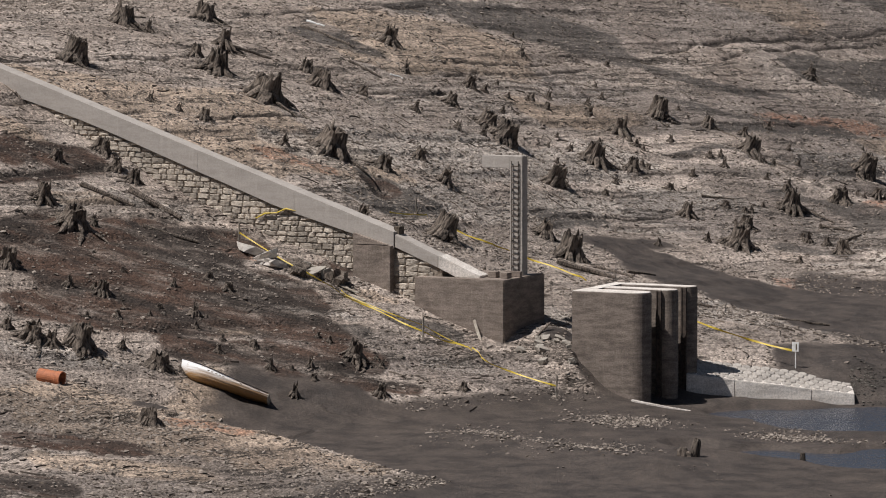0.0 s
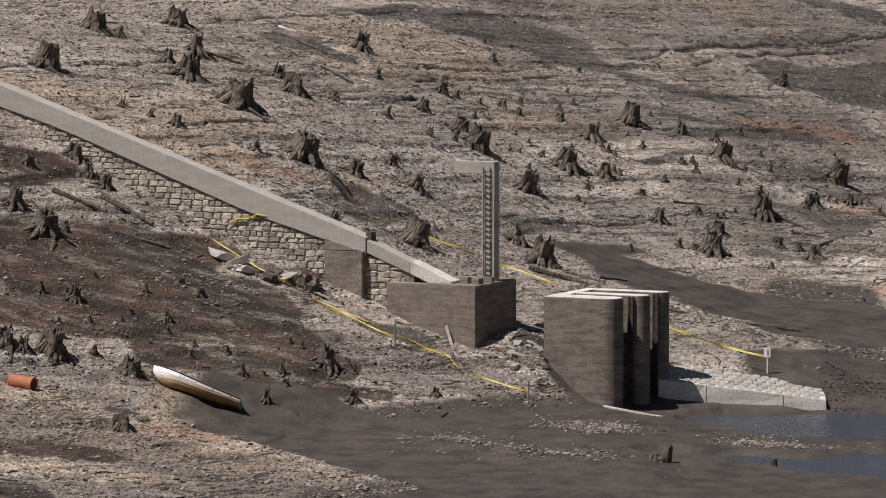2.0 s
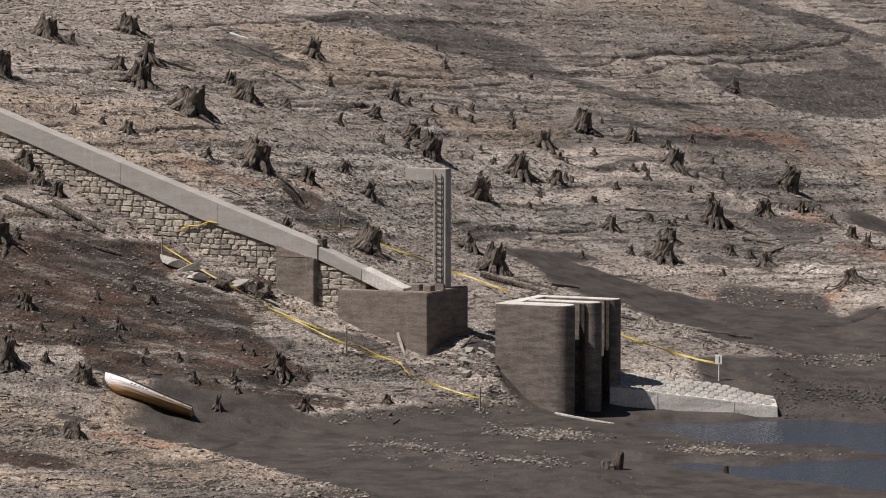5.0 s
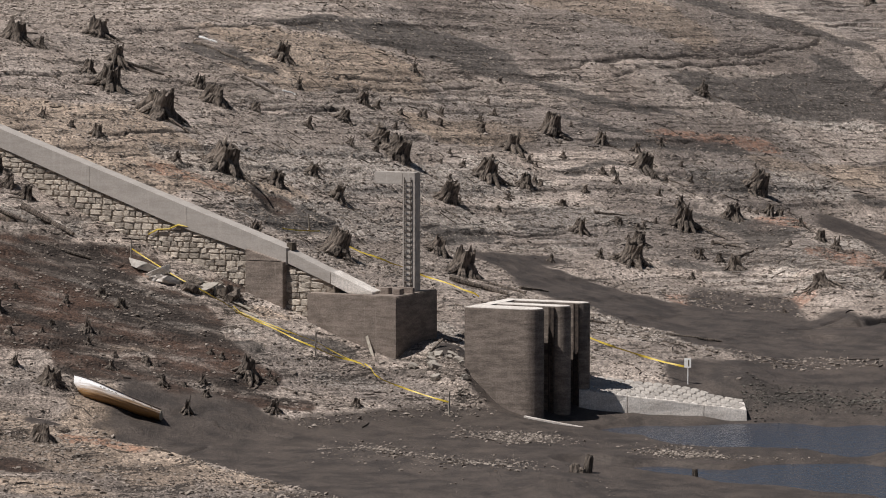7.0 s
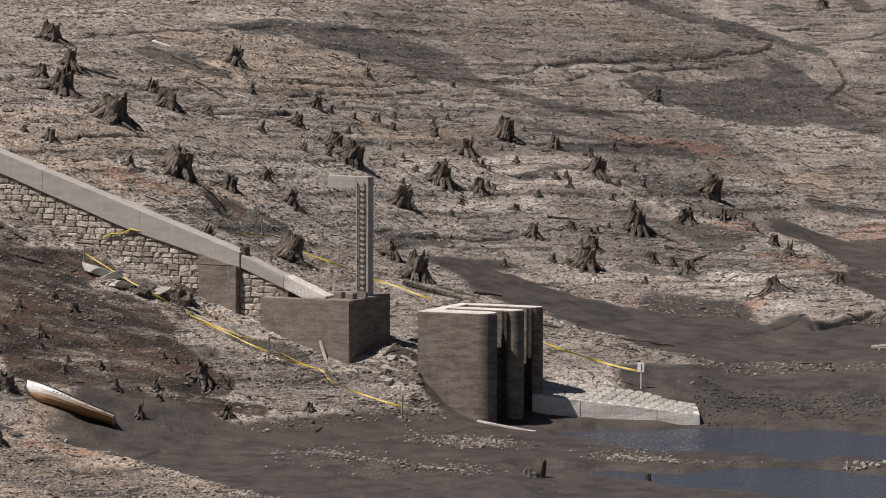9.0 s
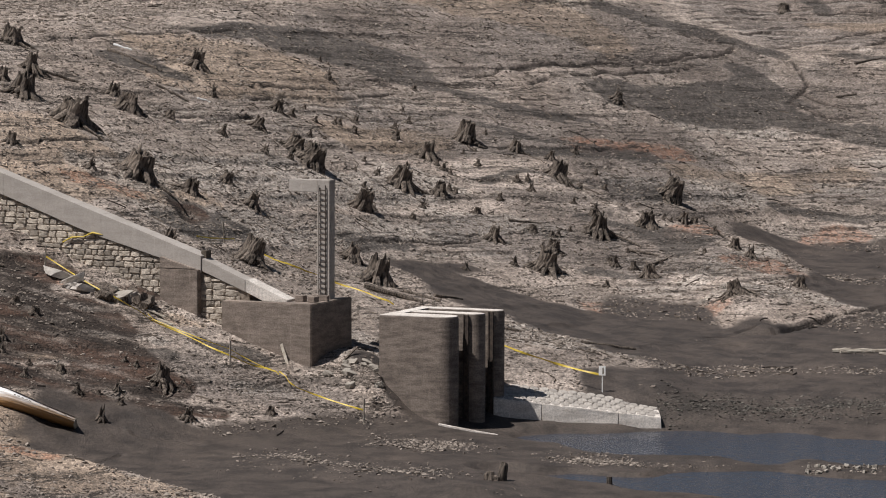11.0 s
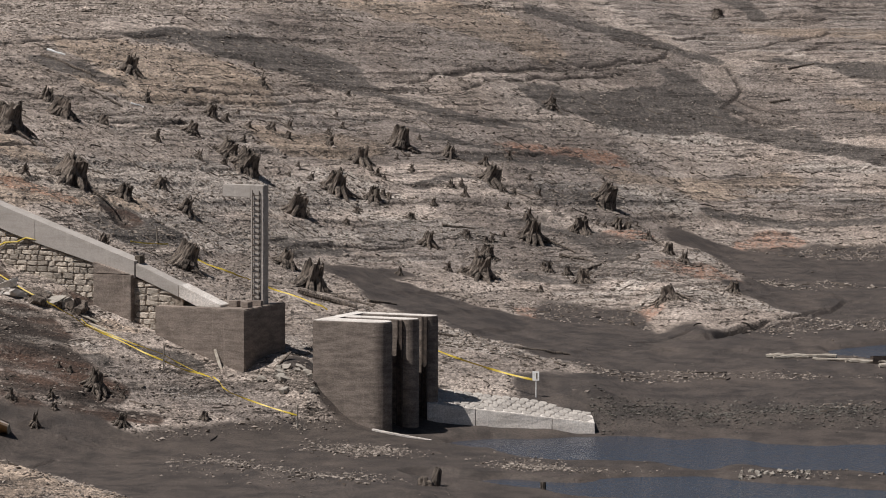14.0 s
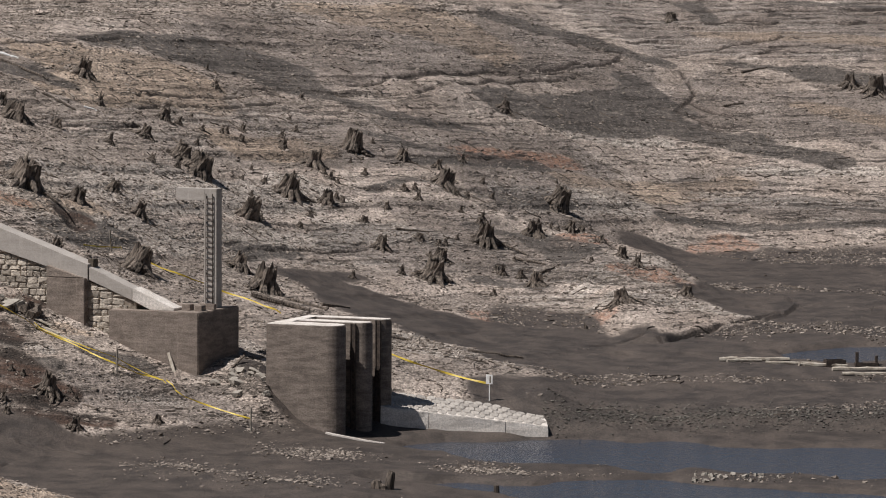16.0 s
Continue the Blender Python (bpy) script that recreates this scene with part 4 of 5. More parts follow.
# ---- boat ----
def make_boat():
    mat, tree, bsdf = nodes_of("stained_white_hull", 0.45)
    p = coords(tree)
    sep = node(tree, "SeparateXYZ", Vector=p)
    run = noise_tex(tree, coords(tree, (0.5, 1, 9)), 2.0, 5)
    spots = noise_tex(tree, p, 7, 4)
    low = calc(tree, "ADD", calc(tree, "MULTIPLY", sep.outputs[2], -1.7), calc(tree, "MULTIPLY", run, 1.3))
    stain = spread(tree, low, -0.62, 0.30)
    col = blend(tree, stain, (0.80, 0.80, 0.80), (0.30, 0.17, 0.07))
    col = blend(tree, calc(tree, "MULTIPLY", spread(tree, spots, 0.56, 0.72), 0.45), col, (0.32, 0.24, 0.16))
    tree.links.new(col, bsdf.inputs["Base Color"])
    boat = thing("rowing_boat", "old white rowing boat with brown stains, stranded tilted on mud", "boat")
    L, n, m = 5.0, 17, 24

    def section(s, t, inset=0.0):
        beam = 0.84 * (1 - (1 - s) ** 2.6 * 0 - max(0.0, (0.42 - s) / 0.42) ** 2.2) * (1 - 0.12 * max(0.0, (s - 0.5) * 2) ** 2)
        keel = 0.05 + 0.55 * max(0.0, (0.16 - s) / 0.16) ** 2 + 0.16 * max(0.0, s - 0.5)
        sheer = 1.02 - 0.78 * s + 0.24 * s * s
        a = 0.5 * math.pi * abs(t)
        lap = inset + 0.035 * ((6 * abs(t)) % 1.0) * min(1.0, 6 * s)
        y = math.copysign(max(beam - lap, 0.004) * math.sin(a) ** 0.75, t)
        z = keel + inset + (sheer - keel - inset) * (1 - math.cos(a)) ** 1.15
        return (s * L - L / 2 + (0.25 * (1 - s) if s < 0.2 else 0) * (0.9 - z), y, z)

    bm = bmesh.new()
    shells = []
    for inset in (0.0, 0.035):
        shells.append([[bm.verts.new(section(i / (n - 1), -1 + 2 * j / (2 * m), inset)) for j in range(2 * m + 1)] for i in range(n)])
    for g, flip in ((shells[0], False), (shells[1], True)):
        for i in range(n - 1):
            for j in range(2 * m):
                f = (g[i][j], g[i + 1][j], g[i + 1][j + 1], g[i][j + 1])
                bm.faces.new(f[::-1] if flip else f)
    o, q = shells
    for i in range(n - 1):
        bm.faces.new((o[i][0], q[i][0], q[i + 1][0], o[i + 1][0]))
        bm.faces.new((o[i + 1][-1], q[i + 1][-1], q[i][-1], o[i][-1]))
    bmesh.ops.recalc_face_normals(bm, faces=bm.faces)
    hull = part("hull", bm, mat, boat, smooth=True)
    bm = bmesh.new()
    pts = [section(1.0, -1 + 2 * j / 48) for j in range(49)]
    a, b = [bm.verts.new((x - 0.02, y, z)) for x, y, z in pts], [bm.verts.new((x + 0.05, y, z)) for x, y, z in pts]
    bm.faces.new(a), bm.faces.new(b[::-1])
    for j in range(48):
        bm.faces.new((a[j], a[j + 1], b[j + 1], b[j]))
    bmesh.ops.recalc_face_normals(bm, faces=bm.faces)
    part("transom", bm, PALEWOOD, boat, "bleached wooden transom")
    for side in (-1, 1):
        bm = bmesh.new()
        tube(bm, [Vector(section(i / 16, side)) + Vector((0, 0, 0.01)) for i in range(17)], [0.03] * 17, 5)
        part("gunwale", bm, STEEL, boat, "dark rubbing rail")
    for sx in (0.35, 0.6, 0.85):
        x, y, z = section(sx, 1)
        bm = bmesh.new()
        box(bm, (x - 0.13, -0.86 * y, z - 0.2), (x + 0.13, 0.86 * y, z - 0.165))
        part("thwart", bm, PALEWOOD, boat)
    for k, sx in enumerate((0.33, 0.37, 0.42, 0.46, 0.50, 0.70, 0.90)):
        x, y, z = section(sx, -0.9)
        bm = bmesh.new()
        box(bm, (x - 0.07, y - 0.008, z - 0.03), (x + 0.05, y + 0.02, z + 0.012))
        part("side_mark", bm, ROCK, hull, "small worn dark mark on the side")
    boat.matrix_basis = Matrix.Translation((-11.55, 289.5, 1.86)) @ pose(0, 0, 0, 0, 0, -10) @ pose(0, 0, 0, 0, 16.5, 0) @ pose(0, 0, 0, -24, 0, 0)
    return boat


make_boat()

# ---- clay pipe ----
pipe = thing("clay_pipe", "short orange terracotta drain pipe lying on the gravel bank", "pipe")
bm = bmesh.new()
n = 22
rings = []
for r, z in ((0.34, 0), (0.34, 1.0), (0.37, 1.03), (0.37, 1.3), (0.3, 1.3), (0.28, 0.0)):
    rings.append([bm.verts.new((z, r * math.cos(t), r * math.sin(t))) for t in (2 * math.pi * k / n for k in range(n))])
for r, q in zip(rings, rings[1:] + rings[:1]):
    for k in range(n):
        bm.faces.new((r[k], r[(k + 1) % n], q[(k + 1) % n], q[k]))
bmesh.ops.recalc_face_normals(bm, faces=bm.faces)
part("pipe_body", bm, CLAY, pipe)
pipe.matrix_basis = pose(-19.75, 272.5, ground_z(-19.2, 272.3) + 0.32, 0, 6, -28)


# ---- stakes, tape and sign ----
def stake(x, y, h):
    ob = thing("marker_stake", "thin pale wooden marker stake driven into the ground", "stake", (x, y, ground_z(x, y) - 0.15), 0, "survey stakes")
    bm = bmesh.new()
    box(bm, (-0.035, -0.03, 0), (0.035, 0.03, h + 0.15))
    part("stick", worn(bm, 0.006), PALEWOOD, ob)
    ob.matrix_basis = ob.matrix_basis @ pose(0, 0, 0, 2, stump_rng.uniform(-4, 4), 20)
    return ob


for x, y, h in ((-1.1, 302.1, 1.25), (6.09, 298.35, 1.35), (-11.33, 308.65, 1.3), (-1.52, 326.25, 1.3)):
    stake(x, y, h)


def tape(points, wide=0.1):
    """A slack ribbon of caution tape through points (x, y, height over ground), with a slow twist."""
    ob = thing("caution_tape", "slack bright yellow caution tape strung across the slope", "tape", group="caution tapes")
    line = []
    for (x1, y1, h1), (x2, y2, h2) in zip(points, points[1:]):
        for k in range(14):
            s = k / 14
            x, y = x1 + s * (x2 - x1), y1 + s * (y2 - y1)
            za, zb = ground_z(x1, y1) + h1, ground_z(x2, y2) + h2
            line.append(Vector((x, y, max(za + s * (zb - za) - 0.06 * 4 * s * (1 - s), ground_z(x, y) + 0.27))))
    x, y, h = points[-1]
    line.append(Vector((x, y, ground_z(x, y) + h)))
    bm = bmesh.new()
    rows = []
    for k, p in enumerate(line):
        turn = 0.9 * math.sin(k * 0.35)
        off = Vector((0, math.sin(turn), math.cos(turn))) * 0.36 * wide
        rows.append((bm.verts.new(p - off), bm.verts.new(p + off), bm.verts.new(p + off + Vector((0, 0.004, 0))), bm.verts.new(p - off + Vector((0, 0.004, 0)))))
    for a, b in zip(rows, rows[1:]):
        for k in range(4):
            bm.faces.new((a[k], b[k], b[(k + 1) % 4], a[(k + 1) % 4]))
    bmesh.ops.recalc_face_normals(bm, faces=bm.faces)
    part("ribbon", bm, TAPE, ob)


tape([(-11.33, 308.65, 0.75), (-5.7, 305.0, 0.2), (-1.1, 302.1, 0.45), (1.57, 302.0, 0.1)], 0.13)
tape([(-5.6, 305.2, 0.1), (-1.1, 302.08, 0.8), (1.3, 302.1, 0.2)], 0.08)
tape([(1.57, 302.0, 0.2), (2.6, 300.9, 0.35), (6.09, 298.35, 0.75)], 0.13)
tape([(-3.1, 323.2, 0.1), (-1.52, 326.2, 0.25), (-0.9, 327.6, 0.1)], 0.13)
tape([(0.4, 327.5, 0.15), (3.97, 328.4, 0.2), (8.4, 326.0, 0.15)], 0.15)
tape([(13.4, 309.6, 1.1), (16.2, 309.0, 0.75), (19.45, 307.45, 0.95)], 0.17)

scrap = thing("tape_scrap", "crumpled yellow tape scrap caught on the stone wall", "tape", at_works(0, 0, 0), TURN)
bm = bmesh.new()
tube(bm, [(-15.6, 0.62, 9.15), (-15.0, 0.6, 9.45), (-14.3, 0.63, 9.5), (-13.7, 0.6, 9.75), (-13.1, 0.62, 9.65)], [0.03, 0.05, 0.03, 0.055, 0.02], 5)
part("ribbon", bm, TAPE, scrap)

sign = thing("warning_sign", "small white notice board on a thin white post", "sign", (19.48, 307.45, ground_z(19.48, 307.45)), -25)
bm = bmesh.new()
box(bm, (-0.03, -0.02, -0.2), (0.03, 0.02, 1.1))
part("sign_post", worn(bm, 0.006), WHITE, sign)
bm = bmesh.new()
box(bm, (-0.2, -0.05, 0.92), (0.2, -0.025, 1.45))
board = part("board", worn(bm, 0.008), WHITE, sign)
bm = bmesh.new()
box(bm, (0.02, -0.056, 1.0), (0.1, -0.052, 1.36))
part("printed_bar", bm, MORTAR, board, "faded grey printed bar")


# ---- drift logs, planks, rubble ----
def log(x, y, length, r, turn, mat, label, name="drift_log", lift=0.6, pitch=0.0):
    rng = random.Random(int(abs(x * 97 + y * 13)))
    ob = thing(name, label, "log", group="drift logs")
    bm = bmesh.new()
    pts, rad = [], []
    for k in range(8):
        s = k / 7 - 0.5
        pts.append((s * length, 0.05 * length * math.sin(3 * s + rng.random()) * rng.uniform(0.3, 1), 0.03 * rng.uniform(-1, 1)))
        rad.append(r * (1 - 0.35 * (s + 0.5)) * rng.uniform(0.85, 1.1))
    tube(bm, pts, rad, 7)
    part("stem", bm, mat, ob)
    c, sn = math.cos(radians(turn)), math.sin(radians(turn))
    z1, z2 = ground_z(x - c * length / 2, y - sn * length / 2), ground_z(x + c * length / 2, y + sn * length / 2)
    ob.matrix_basis = pose(x, y, (z1 + z2) / 2 + lift * r, 0, -math.degrees(math.atan2(z2 - z1, length)) - pitch, turn)
    return ob


PALE_LOG, DARK_LOG = "bleached grey drift log lying on the mud", "dark waterlogged drift log lying on the lake bed"
for x, y, length, r, turn in ((36.6, 329.0, 4.2, 0.16, -4), (35.9, 328.2, 2.2, 0.12, 14), (38.6, 327.4, 3.0, 0.1, -14), (40.4, 325.6, 2.6, 0.14, -8), (42.3, 323.2, 3.6, 0.15, 2), (42.9, 320.8, 4.2, 0.12, -3), (35.2, 329.6, 1.2, 0.16, 40), (39.6, 326.4, 1.6, 0.1, 24)):
    log(x, y, length, r, turn, PALEWOOD, PALE_LOG)
for x, y, length, r, turn in ((-7.7, 366.0, 3.6, 0.14, -24), (-12.2, 352.0, 3.0, 0.12, 12), (-5.0, 360.0, 2.6, 0.1, -30), (8.5, 331.0, 3.6, 0.2, -8), (10.3, 334.5, 2.4, 0.14, -25), (12.0, 337.0, 2.2, 0.12, 35), (46.0, 430.0, 1.8, 0.13, 20), (48.5, 438.0, 2.6, 0.1, 30), (14.5, 325.0, 3.0, 0.12, 14), (21.0, 326.0, 3.4, 0.1, 8), (-16.0, 310.2, 3.6, 0.2, -30), (-18.6, 309.2, 3.2, 0.16, -8), (-15.0, 307.2, 3.2, 0.13, 6), (26.5, 362.0, 2.6, 0.1, 50), (24.6, 366.0, 2.8, 0.09, -40), (25.6, 364.0, 2.2, 0.1, -20), (18.0, 365.0, 2.4, 0.1, 20), (30.5, 351.0, 3.0, 0.08, 5), (1.0, 315.0, 2.4, 0.1, 10)):
    log(x, y, length, r, turn, WOOD, DARK_LOG)
for x, y, length, r, turn in ((-8.4, 368.5, 1.3, 0.09, -20), (-3.0, 362.0, 0.9, 0.07, 10)):
    log(x, y, length, r, turn, WHITE, "short pale bare branch on the lake bed", "pale_branch")

box_thing = thing("steel_box", "small open metal box lying beside drift logs on mud", "metal box", (41.0, 325.9, ground_z(41.0, 325.9) - 0.05), 8)
bm = bmesh.new()
for lo, hi in (((-0.6, -0.35, 0), (0.6, 0.35, 0.06)), ((-0.6, -0.35, 0.06), (0.6, -0.3, 0.45)), ((-0.6, 0.3, 0.06), (0.6, 0.35, 0.45)), ((-0.6, -0.3, 0.06), (-0.55, 0.3, 0.45)), ((0.55, -0.3, 0.06), (0.6, 0.3, 0.45))):
    box(bm, lo, hi)
part("box_shell", bm, STEEL, box_thing)

valve = thing("iron_frame", "small rusted iron frame with two uprights on mud", "iron frame", (42.9, 326.0, ground_z(42.9, 326.0)), 4)
for lo, hi in (((-0.7, -0.2, -0.05), (0.7, 0.2, 0.22)), ((-0.66, -0.12, 0.22), (-0.5, 0.12, 0.85)), ((0.5, -0.12, 0.22), (0.66, 0.12, 0.62))):
    bm = bmesh.new()
    box(bm, lo, hi)
    part("iron_bar", worn(bm, 0.02), STEEL, valve)

plank = thing("plank", "weathered pale plank leaning against the concrete block", "plank")
bm = bmesh.new()
box(bm, (-0.09, -0.025, 0), (0.09, 0.025, 1.35))
part("board", worn(bm, 0.008), PALEWOOD, plank)
plank.matrix_basis = pose(2.05, 303.95, ground_z(2.05, 303.95) - 0.05, -24, -32, TURN)
plank2 = thing("plank", "weathered grey plank lying on the rubble mound", "plank")
bm = bmesh.new()
box(bm, (-0.9, -0.08, -0.03), (0.9, 0.08, 0.03))
part("board", worn(bm, 0.008), WOOD, plank2)
plank2.matrix_basis = pose(5.3, 304.3, ground_z(5.3, 304.3) + 0.08, 0, -34, 40)


board_rng = random.Random(31)
for k in range(9):
    along = -11.2 + 0.62 * k
    p = at_works(along, -1.3 - 0.16 * k)
    bm = bmesh.new()
    box(bm, (-0.85, -0.11, -0.03), (0.85, 0.11, 0.03))
    ob = part("plank", worn(bm, 0.008), PALEWOOD)
    ob.matrix_basis = pose(p.x, p.y, ground_z(p.x, p.y) + 0.13, board_rng.uniform(-4, 4), 19 + board_rng.uniform(-5, 5), TURN + board_rng.uniform(-14, 10))
    tagged(ob, "weathered tan plank lying at the foot of the wall", "plank", "planks by the wall")


def rubble(x, y, s, mat, label, seed):
    """A broken angular lump."""
    rng = random.Random(seed)
    bm = bmesh.new()
    bmesh.ops.create_icosphere(bm, subdivisions=2, radius=0.5)
    for v in bm.verts:
        p = v.co.normalized()
        k = 0.5 + 0.45 * noise.noise(p * 2.2 + Vector((seed, 0, 0))) + 0.1 * rng.random()
        v.co = Vector((max(-0.46, min(0.46, p.x * k)), max(-0.4, min(0.4, p.y * k)), max(-0.3, min(0.28, p.z * k))))
    ob = part("broken_slab", bm, mat)
    ob.matrix_basis = pose(x, y, ground_z(x, y) + 0.08 * s[2], rng.uniform(-14, 14), rng.uniform(8, 26), rng.uniform(0, 360)) @ Matrix.Diagonal((*s, 1))
    return tagged(ob, label, "rubble", "broken slabs")


for k, (x, y, s) in enumerate(((-10.5, 308.2, (1.9, 1.5, 0.8)), (-9.9, 307.6, (1.8, 1.5, 0.8)), (-9.2, 306.9, (1.7, 1.4, 0.7)), (-9.9, 306.9, (1.1, 0.9, 0.5)))):
    rubble(x, y, s, COBBLE, "broken pale concrete slab lying on dark soil", 40 + k)
for k in range(12):
    rubble(stub_rng.uniform(-8.0, -5.4), 307.3 + stub_rng.uniform(-0.9, 0.4), (stub_rng.uniform(0.7, 1.5),) * 2 + (0.9,), WOOD if k % 3 else ROCK, "dark broken slab heaped at the wall's foot", 60 + k)
for k in range(16):
    rubble(stub_rng.uniform(4.2, 8.0), stub_rng.uniform(301.2, 304.0), (stub_rng.uniform(0.3, 0.7),) * 2 + (0.5,), ROCK, "loose grey rubble stone beside the pier", 80 + k)
for k in range(22):
    rubble(stub_rng.uniform(28.5, 33.0), stub_rng.uniform(283.0, 285.6), (stub_rng.uniform(0.14, 0.34),) * 2 + (0.4,), ROCK, "pale stone lying on the mud spit", 100 + k)
for x, y, h in ((18.0, 278.2, 0.62),):
    post = thing("mooring_post", "short black wooden post stub standing in shallow water", "post", (x, y, -0.95))
    bm = bmesh.new()
    tube(bm, [(0, 0, 0), (0.02, 0, 0.4), (0.0, 0, 0.95)], [0.17, 0.16, 0.14], 10)
    part("stem", bm, WOOD, post)
lump = thing("broken_stump", "black waterlogged split stump stub standing on mud", "tree stump", (12.3, 276.7, ground_z(12.3, 276.7) - 0.15))
for at, wide, tall, lean in (((-0.32, 0, 0), 0.3, 0.6, -0.1), ((0.2, 0.05, 0), 0.24, 1.05, 0.14), ((-0.02, -0.12, 0), 0.22, 0.42, 0.0)):
    bm = bmesh.new()
    tube(bm, [(at[0], at[1], 0), (at[0] + 0.4 * lean, at[1], 0.45 * tall), (at[0] + lean, at[1], 0.85 * tall), (at[0] + 1.3 * lean, at[1], tall)], [1.15 * wide, wide, 0.85 * wide, 0.55 * wide], 9)
    for v in bm.verts:
        v.co += 0.07 * Vector((noise.noise(v.co * 5), noise.noise(v.co * 5 + Vector((7, 0, 0))), noise.noise(v.co * 4 + Vector((0, 7, 0)))))
    part("split_stem", bm, WOOD, lump)

# flat stone footing in front of the pier
bm = bmesh.new()
box(bm, (0, -0.12, -0.35), (3.3, 0.12, -0.2))
ob = tagged(part("footing_slab", worn(bm, 0.03, 0.03, 2), WEIR), "pale concrete footing edge along the pier's foot", "footing")
ob.matrix_basis = pose(10.2, 300.1, 0.42, 0, 9.0, -14)


# ---- loose stones and twigs: beyond counting ----
def joined(name, verts, faces, mat, label, category):
    me = bpy.data.meshes.new(name)
    me.from_pydata(verts, [], faces)
    me.materials.append(mat)
    return tagged(new(name, me), label, category, kind="stuff")


def stone_shapes(rs, x, y, z, size):
    """Small tumbled lumps, joined."""
    n = len(x)
    base = np.array([(1, 0, 0), (0, 1, 0), (-1, 0, 0), (0, -1, 0), (0, 0, 0.75), (0, 0, -0.6)], float)
    pts = base[None] * (0.7 + 0.6 * rs.rand(n, 6, 1)) * size[:, None, None]
    quat = rs.normal(size=(n, 4))
    quat /= np.linalg.norm(quat, axis=1)[:, None]
    w, vec = quat[:, None, :1], np.repeat(quat[:, None, 1:], 6, 1)
    pts = pts + 2 * np.cross(vec, np.cross(vec, pts) + w * pts)
    pts[..., 2] *= 0.7
    verts = (np.stack([x, y, z + 0.2 * size], -1)[:, None] + pts * [1.25, 1.0, 1.0]).reshape(-1, 3)
    tri = np.array([(0, 1, 4), (1, 2, 4), (2, 3, 4), (3, 0, 4), (1, 0, 5), (2, 1, 5), (3, 2, 5), (0, 3, 5)])
    faces = (tri[None] + 6 * np.arange(n)[:, None, None]).reshape(-1, 3)
    return verts, faces


def scatter_stones(count, seed):
    rs = np.random.RandomState(seed)
    k = rs.uniform(-0.084, 0.138, count)
    y = 243 + (440 - 243) * rs.rand(count) ** 1.15
    x = k * y
    z = height(x, y)
    keep = ((zone(x, y, MUD, 40, 0.4) < 0.5) & (z > 0.45)) | ((rs.rand(count) < 0.05) & (fbm(x / 3, y / 5, 2, 73) > 0.3) & (z > -0.55))
    clump = fbm(x / 4, y / 7, 3, 71) + 0.8 * zone(x, y, PALE, 56) - 1.1 * zone(x, y, SOIL, 44, 0.6) - 0.8 * zone(x, y, GREY, 66, 0.6)
    keep &= (clump + rs.uniform(-0.6, 0.6, count) > 0.08) | ((rs.rand(count) < 0.2) & (z > 0.3))
    x, y, z = x[keep], y[keep], z[keep]
    n = len(x)
    size = 0.035 + 0.045 * rs.rand(n) + 0.12 * rs.rand(n) ** 8
    return stone_shapes(rs, x, y, z, size)


def island_rock(name, dark, light):
    mat, tree, bsdf = nodes_of(name, 0.92)
    geo = tree.nodes.new("ShaderNodeNewGeometry")
    col = blend(tree, geo.outputs["Random Per Island"], dark, light)
    tone = calc(tree, "ADD", calc(tree, "MULTIPLY", noise_tex(tree, coords(tree), 14, 3), 0.6), 0.7)
    col = blend(tree, 1.0, col, node(tree, "CombineColor", Red=tone, Green=tone, Blue=tone).outputs[0], "MULTIPLY")
    tree.links.new(col, bsdf.inputs["Base Color"])
    return mat


GRAVEL = island_rock("loose_gravel", (0.1, 0.081, 0.067), (0.33, 0.283, 0.242))
DARK_GRAVEL = island_rock("wet_gravel", (0.03, 0.027, 0.025), (0.17, 0.155, 0.135))
TWIG = island_rock("dead_twigs", (0.035, 0.027, 0.022), (0.16, 0.13, 0.105))
verts, faces = scatter_stones(240000, 3)

HEAPS = [(9.5, 291.0, 2.2, 2.2, 900), (18.0, 287.0, 1.8, 1.2, 500), (2.0, 284.0, 2.5, 4.0, 500), (7.0, 279.0, 3.0, 3.0, 500), (7.5, 293.5, 1.6, 2.6, 80), (17.5, 289.4, 2.2, 2.4, 160), (31.0, 284.5, 3.0, 2.4, 160), (21.0, 286.0, 3.0, 1.0, 120), (6.0, 302.6, 1.8, 1.6, 300), (-5.4, 306.4, 1.6, 0.9, 260), (6.2, 299.6, 1.6, 1.6, 160)]


def scatter_bank(seed, n):
    """The dark stony bank beside the weir."""
    rs = np.random.RandomState(seed)
    x, y = rs.uniform(22.4, 48, n), 306.4 + 1.7 * rs.normal(size=n) * rs.rand(n)
    return stone_shapes(rs, x, y, height(x, y), 0.02 + 0.09 * rs.rand(n) ** 5)


def scatter_heaps(seed):
    """Stone patches on the mud."""
    rs = np.random.RandomState(seed)
    px, py, ps = [], [], []
    for cx, cy, rx, ry, n in HEAPS:
        px.append(cx + rx * 0.6 * rs.normal(size=n)), py.append(cy + ry * 0.6 * rs.normal(size=n)), ps.append(0.03 + 0.1 * rs.rand(n) ** 3)
    x, y, size = np.concatenate(px), np.concatenate(py), np.concatenate(ps)
    return stone_shapes(rs, x, y, height(x, y), size)


more, faces2 = scatter_heaps(5)
joined("shore_stones", more.tolist(), faces2.tolist(), GRAVEL, "patches of grey stones on mud and along the bank", "gravel")
more, faces2 = scatter_bank(8, 9000)
joined("bank_stones", more.tolist(), faces2.tolist(), DARK_GRAVEL, "dark wet stones along the bank of the pool", "gravel")
joined("loose_stones", verts.tolist(), faces.tolist(), GRAVEL, "loose angular grey and tan stones over the lake bed", "gravel")


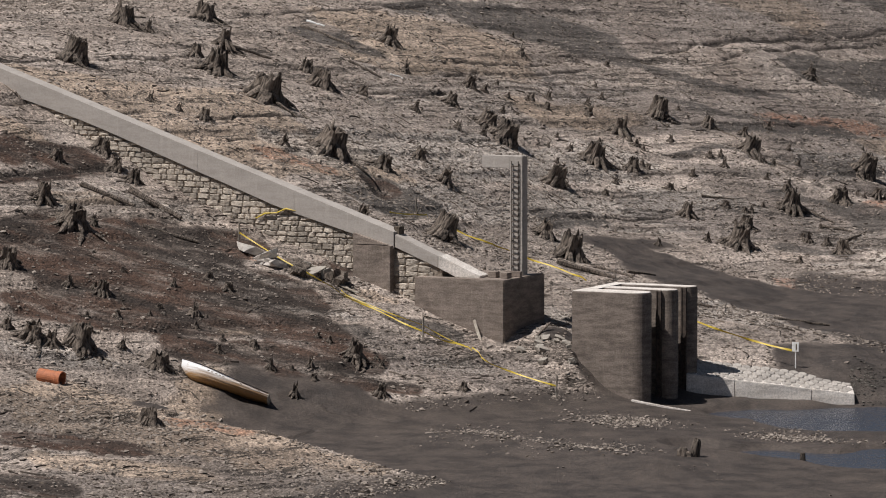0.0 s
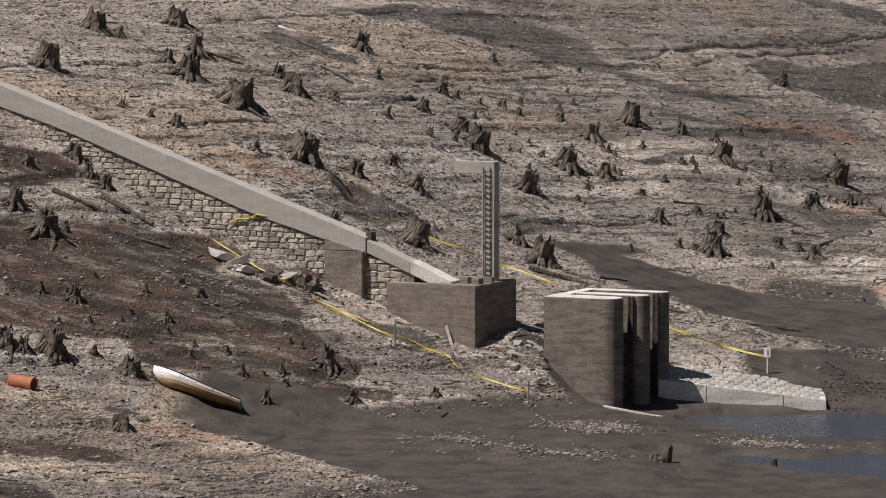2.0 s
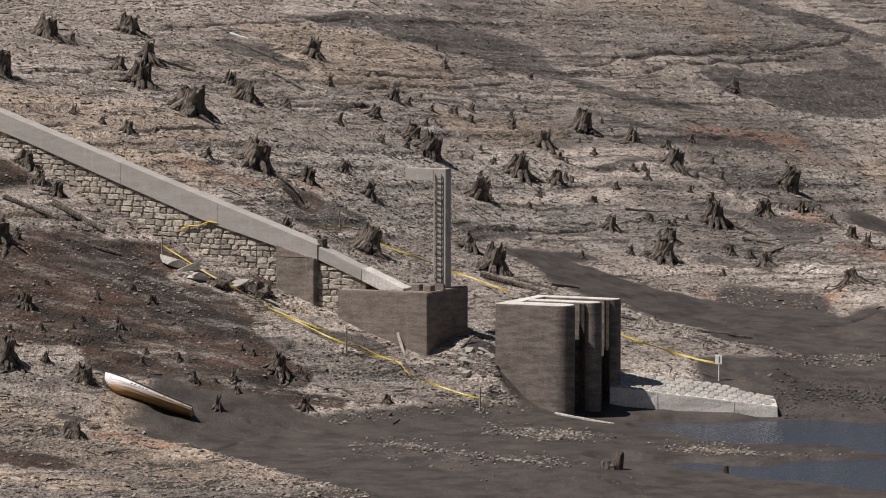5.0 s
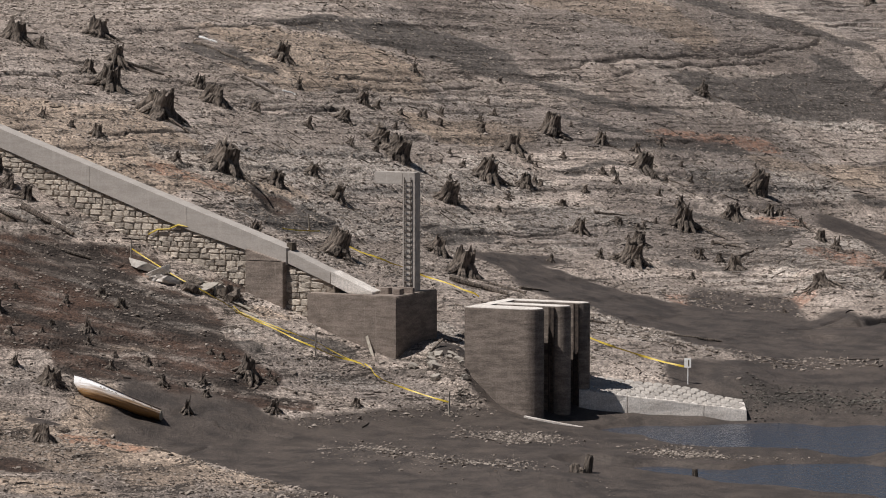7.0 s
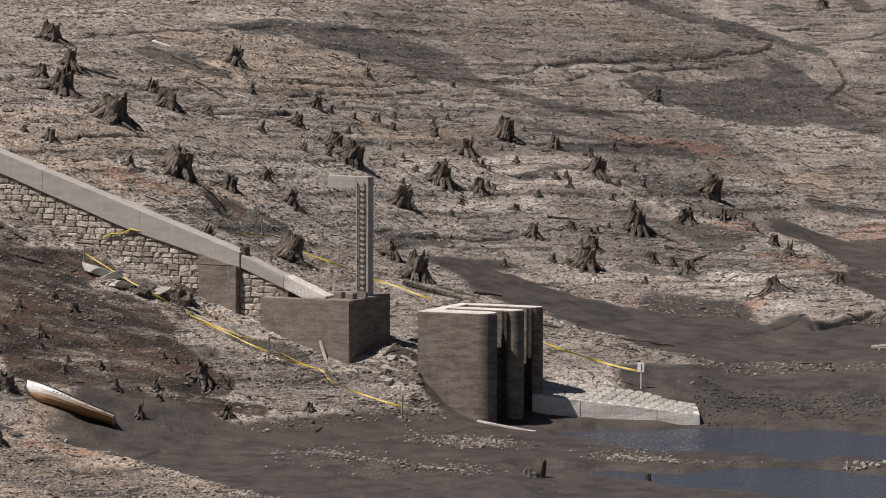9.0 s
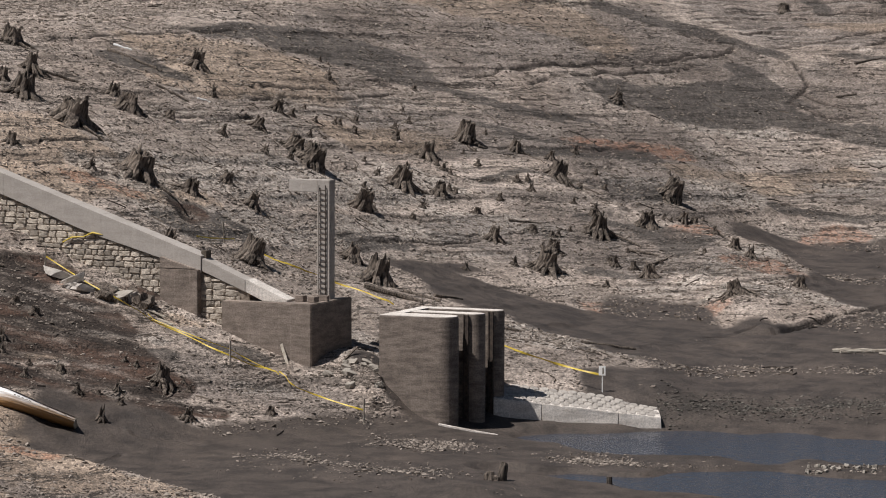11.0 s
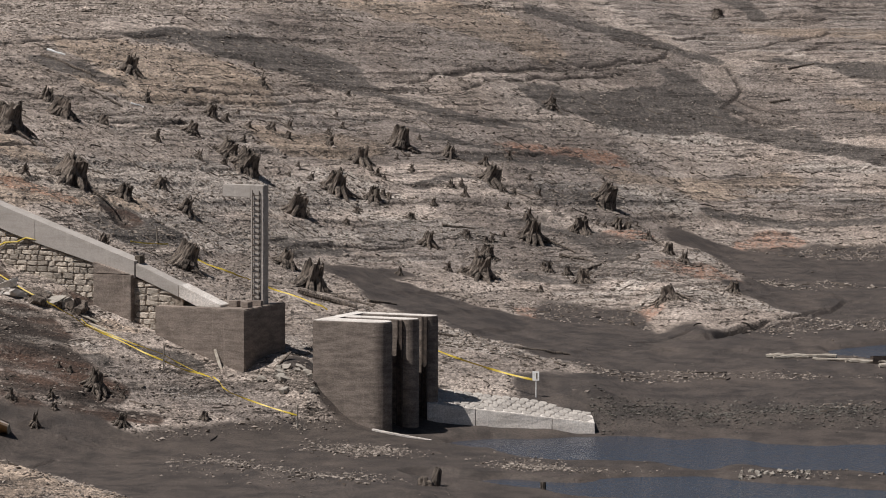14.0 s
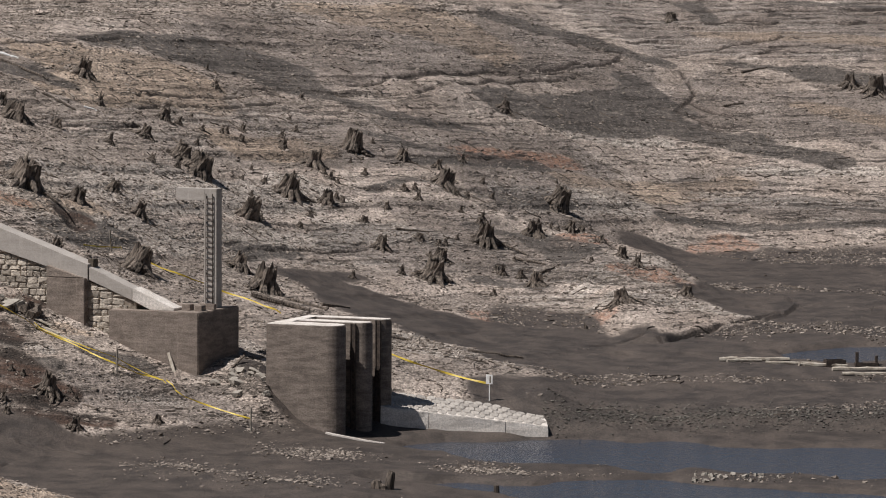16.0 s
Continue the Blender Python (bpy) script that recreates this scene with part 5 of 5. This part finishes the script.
def scatter_twigs(count, seed):
    rs = np.random.RandomState(seed)
    k = rs.uniform(-0.084, 0.13, count)
    y = 246 + (425 - 246) * rs.rand(count)
    x = k * y
    keep = (zone(x, y, MUD, 40, 0.4) < 0.4) & (height(x, y) > 0.4) & (fbm(x / 6, y / 9, 2, 77) + rs.uniform(-0.5, 0.5, count) > 0.05)
    x, y = x[keep], y[keep]
    verts, faces = [], []
    for px, py in zip(x, y):
        a = rs.normal(0, 0.7) + (math.pi if rs.rand() < 0.5 else 0)
        length, r = 0.25 + 1.0 * rs.rand() ** 3, 0.015 + 0.03 * rs.rand() ** 2
        bend = rs.normal(0, 0.5)
        b0 = len(verts)
        for i in range(4):
            s = i / 3
            aa = a + bend * s
            qx, qy = px + length * s * math.cos(aa), py + length * s * math.sin(aa)
            verts += [(qx, qy - r, s), (qx, qy, s + 10 + r), (qx, qy + r, s)]
        for i in range(3):
            for j in range(3):
                p, q = b0 + 3 * i + j, b0 + 3 * i + (j + 1) % 3
                faces.append((p, q, q + 3, p + 3))
    v = np.array(verts)
    gz = height(v[:, 0], v[:, 1])
    up = np.where(v[:, 2] > 5, 0.075, 0.0)
    v[:, 2] = gz + up
    return v.tolist(), faces


verts, faces = scatter_twigs(5200, 9)
joined("root_litter", verts, faces, TWIG, "thin dead roots and twigs strewn over the lake bed", "twigs")


# ---- stones of the retaining wall ----
def block_mesh(seed):
    rng = random.Random(seed)
    bm = bmesh.new()
    front, mid, back = [], [], []
    for x, z in ((-0.5, -0.5), (0, -0.53), (0.5, -0.5), (0.52, 0), (0.5, 0.5), (0, 0.52), (-0.5, 0.5), (-0.52, 0)):
        j = lambda a: rng.uniform(-a, a)
        x, z = x + j(0.07), z + j(0.11)
        back.append(bm.verts.new((x, 0.5, z)))
        mid.append(bm.verts.new((x, -0.2, z)))
        front.append(bm.verts.new((0.86 * x + j(0.05), -0.42 + j(0.08), 0.82 * z + j(0.06))))
    c = bm.verts.new((j(0.1), -0.48, j(0.1)))
    for k in range(8):
        q = (k + 1) % 8
        bm.faces.new((back[k], back[q], mid[q], mid[k]))
        bm.faces.new((mid[k], mid[q], front[q], front[k]))
        bm.faces.new((front[k], front[q], c))
    bmesh.ops.recalc_face_normals(bm, faces=bm.faces)
    me = bpy.data.meshes.new("stone")
    bm.to_mesh(me)
    bm.free()
    me.materials.append(STONE)
    return me


BLOCKS = [block_mesh(200 + k) for k in range(10)]
stone_rng = random.Random(77)
FOOT_A = np.linspace(-34, -4, 160)
FOOT_Z = height(CORNER.x + FOOT_A * AXIS.x + 0.6 * ACROSS.x, CORNER.y + FOOT_A * AXIS.y + 0.6 * ACROSS.y)
z = 3.6
while z < 16.2:
    tall = stone_rng.uniform(0.25, 0.37)
    a = -33.0 + stone_rng.uniform(0, 0.4)
    while a < -4.15:
        wide = stone_rng.uniform(0.34, 0.85)
        mid = a + wide / 2
        inside = z + 0.5 * tall < duct_bottom(mid) - 0.02 and z + tall > np.interp(mid, FOOT_A, FOOT_Z) - 0.12
        behind = -9.35 < mid < -7.1 and z > 4.6
        if inside and not behind and a + wide < -4.1:
            ob = new("stone", stone_rng.choice(BLOCKS))
            ob.parent = wall
            h = min(tall, 2 * (float(duct_bottom(mid)) - z - tall / 2))
            ob.matrix_basis = pose(mid, 0.84 - stone_rng.uniform(0, 0.03), z + tall / 2, stone_rng.uniform(-5, 5), stone_rng.uniform(-5, 5), stone_rng.uniform(-6, 6)) @ Matrix.Diagonal((wide - 0.035, 0.26, max(0.12, h - 0.03), 1))
        a += wide
    z += tall
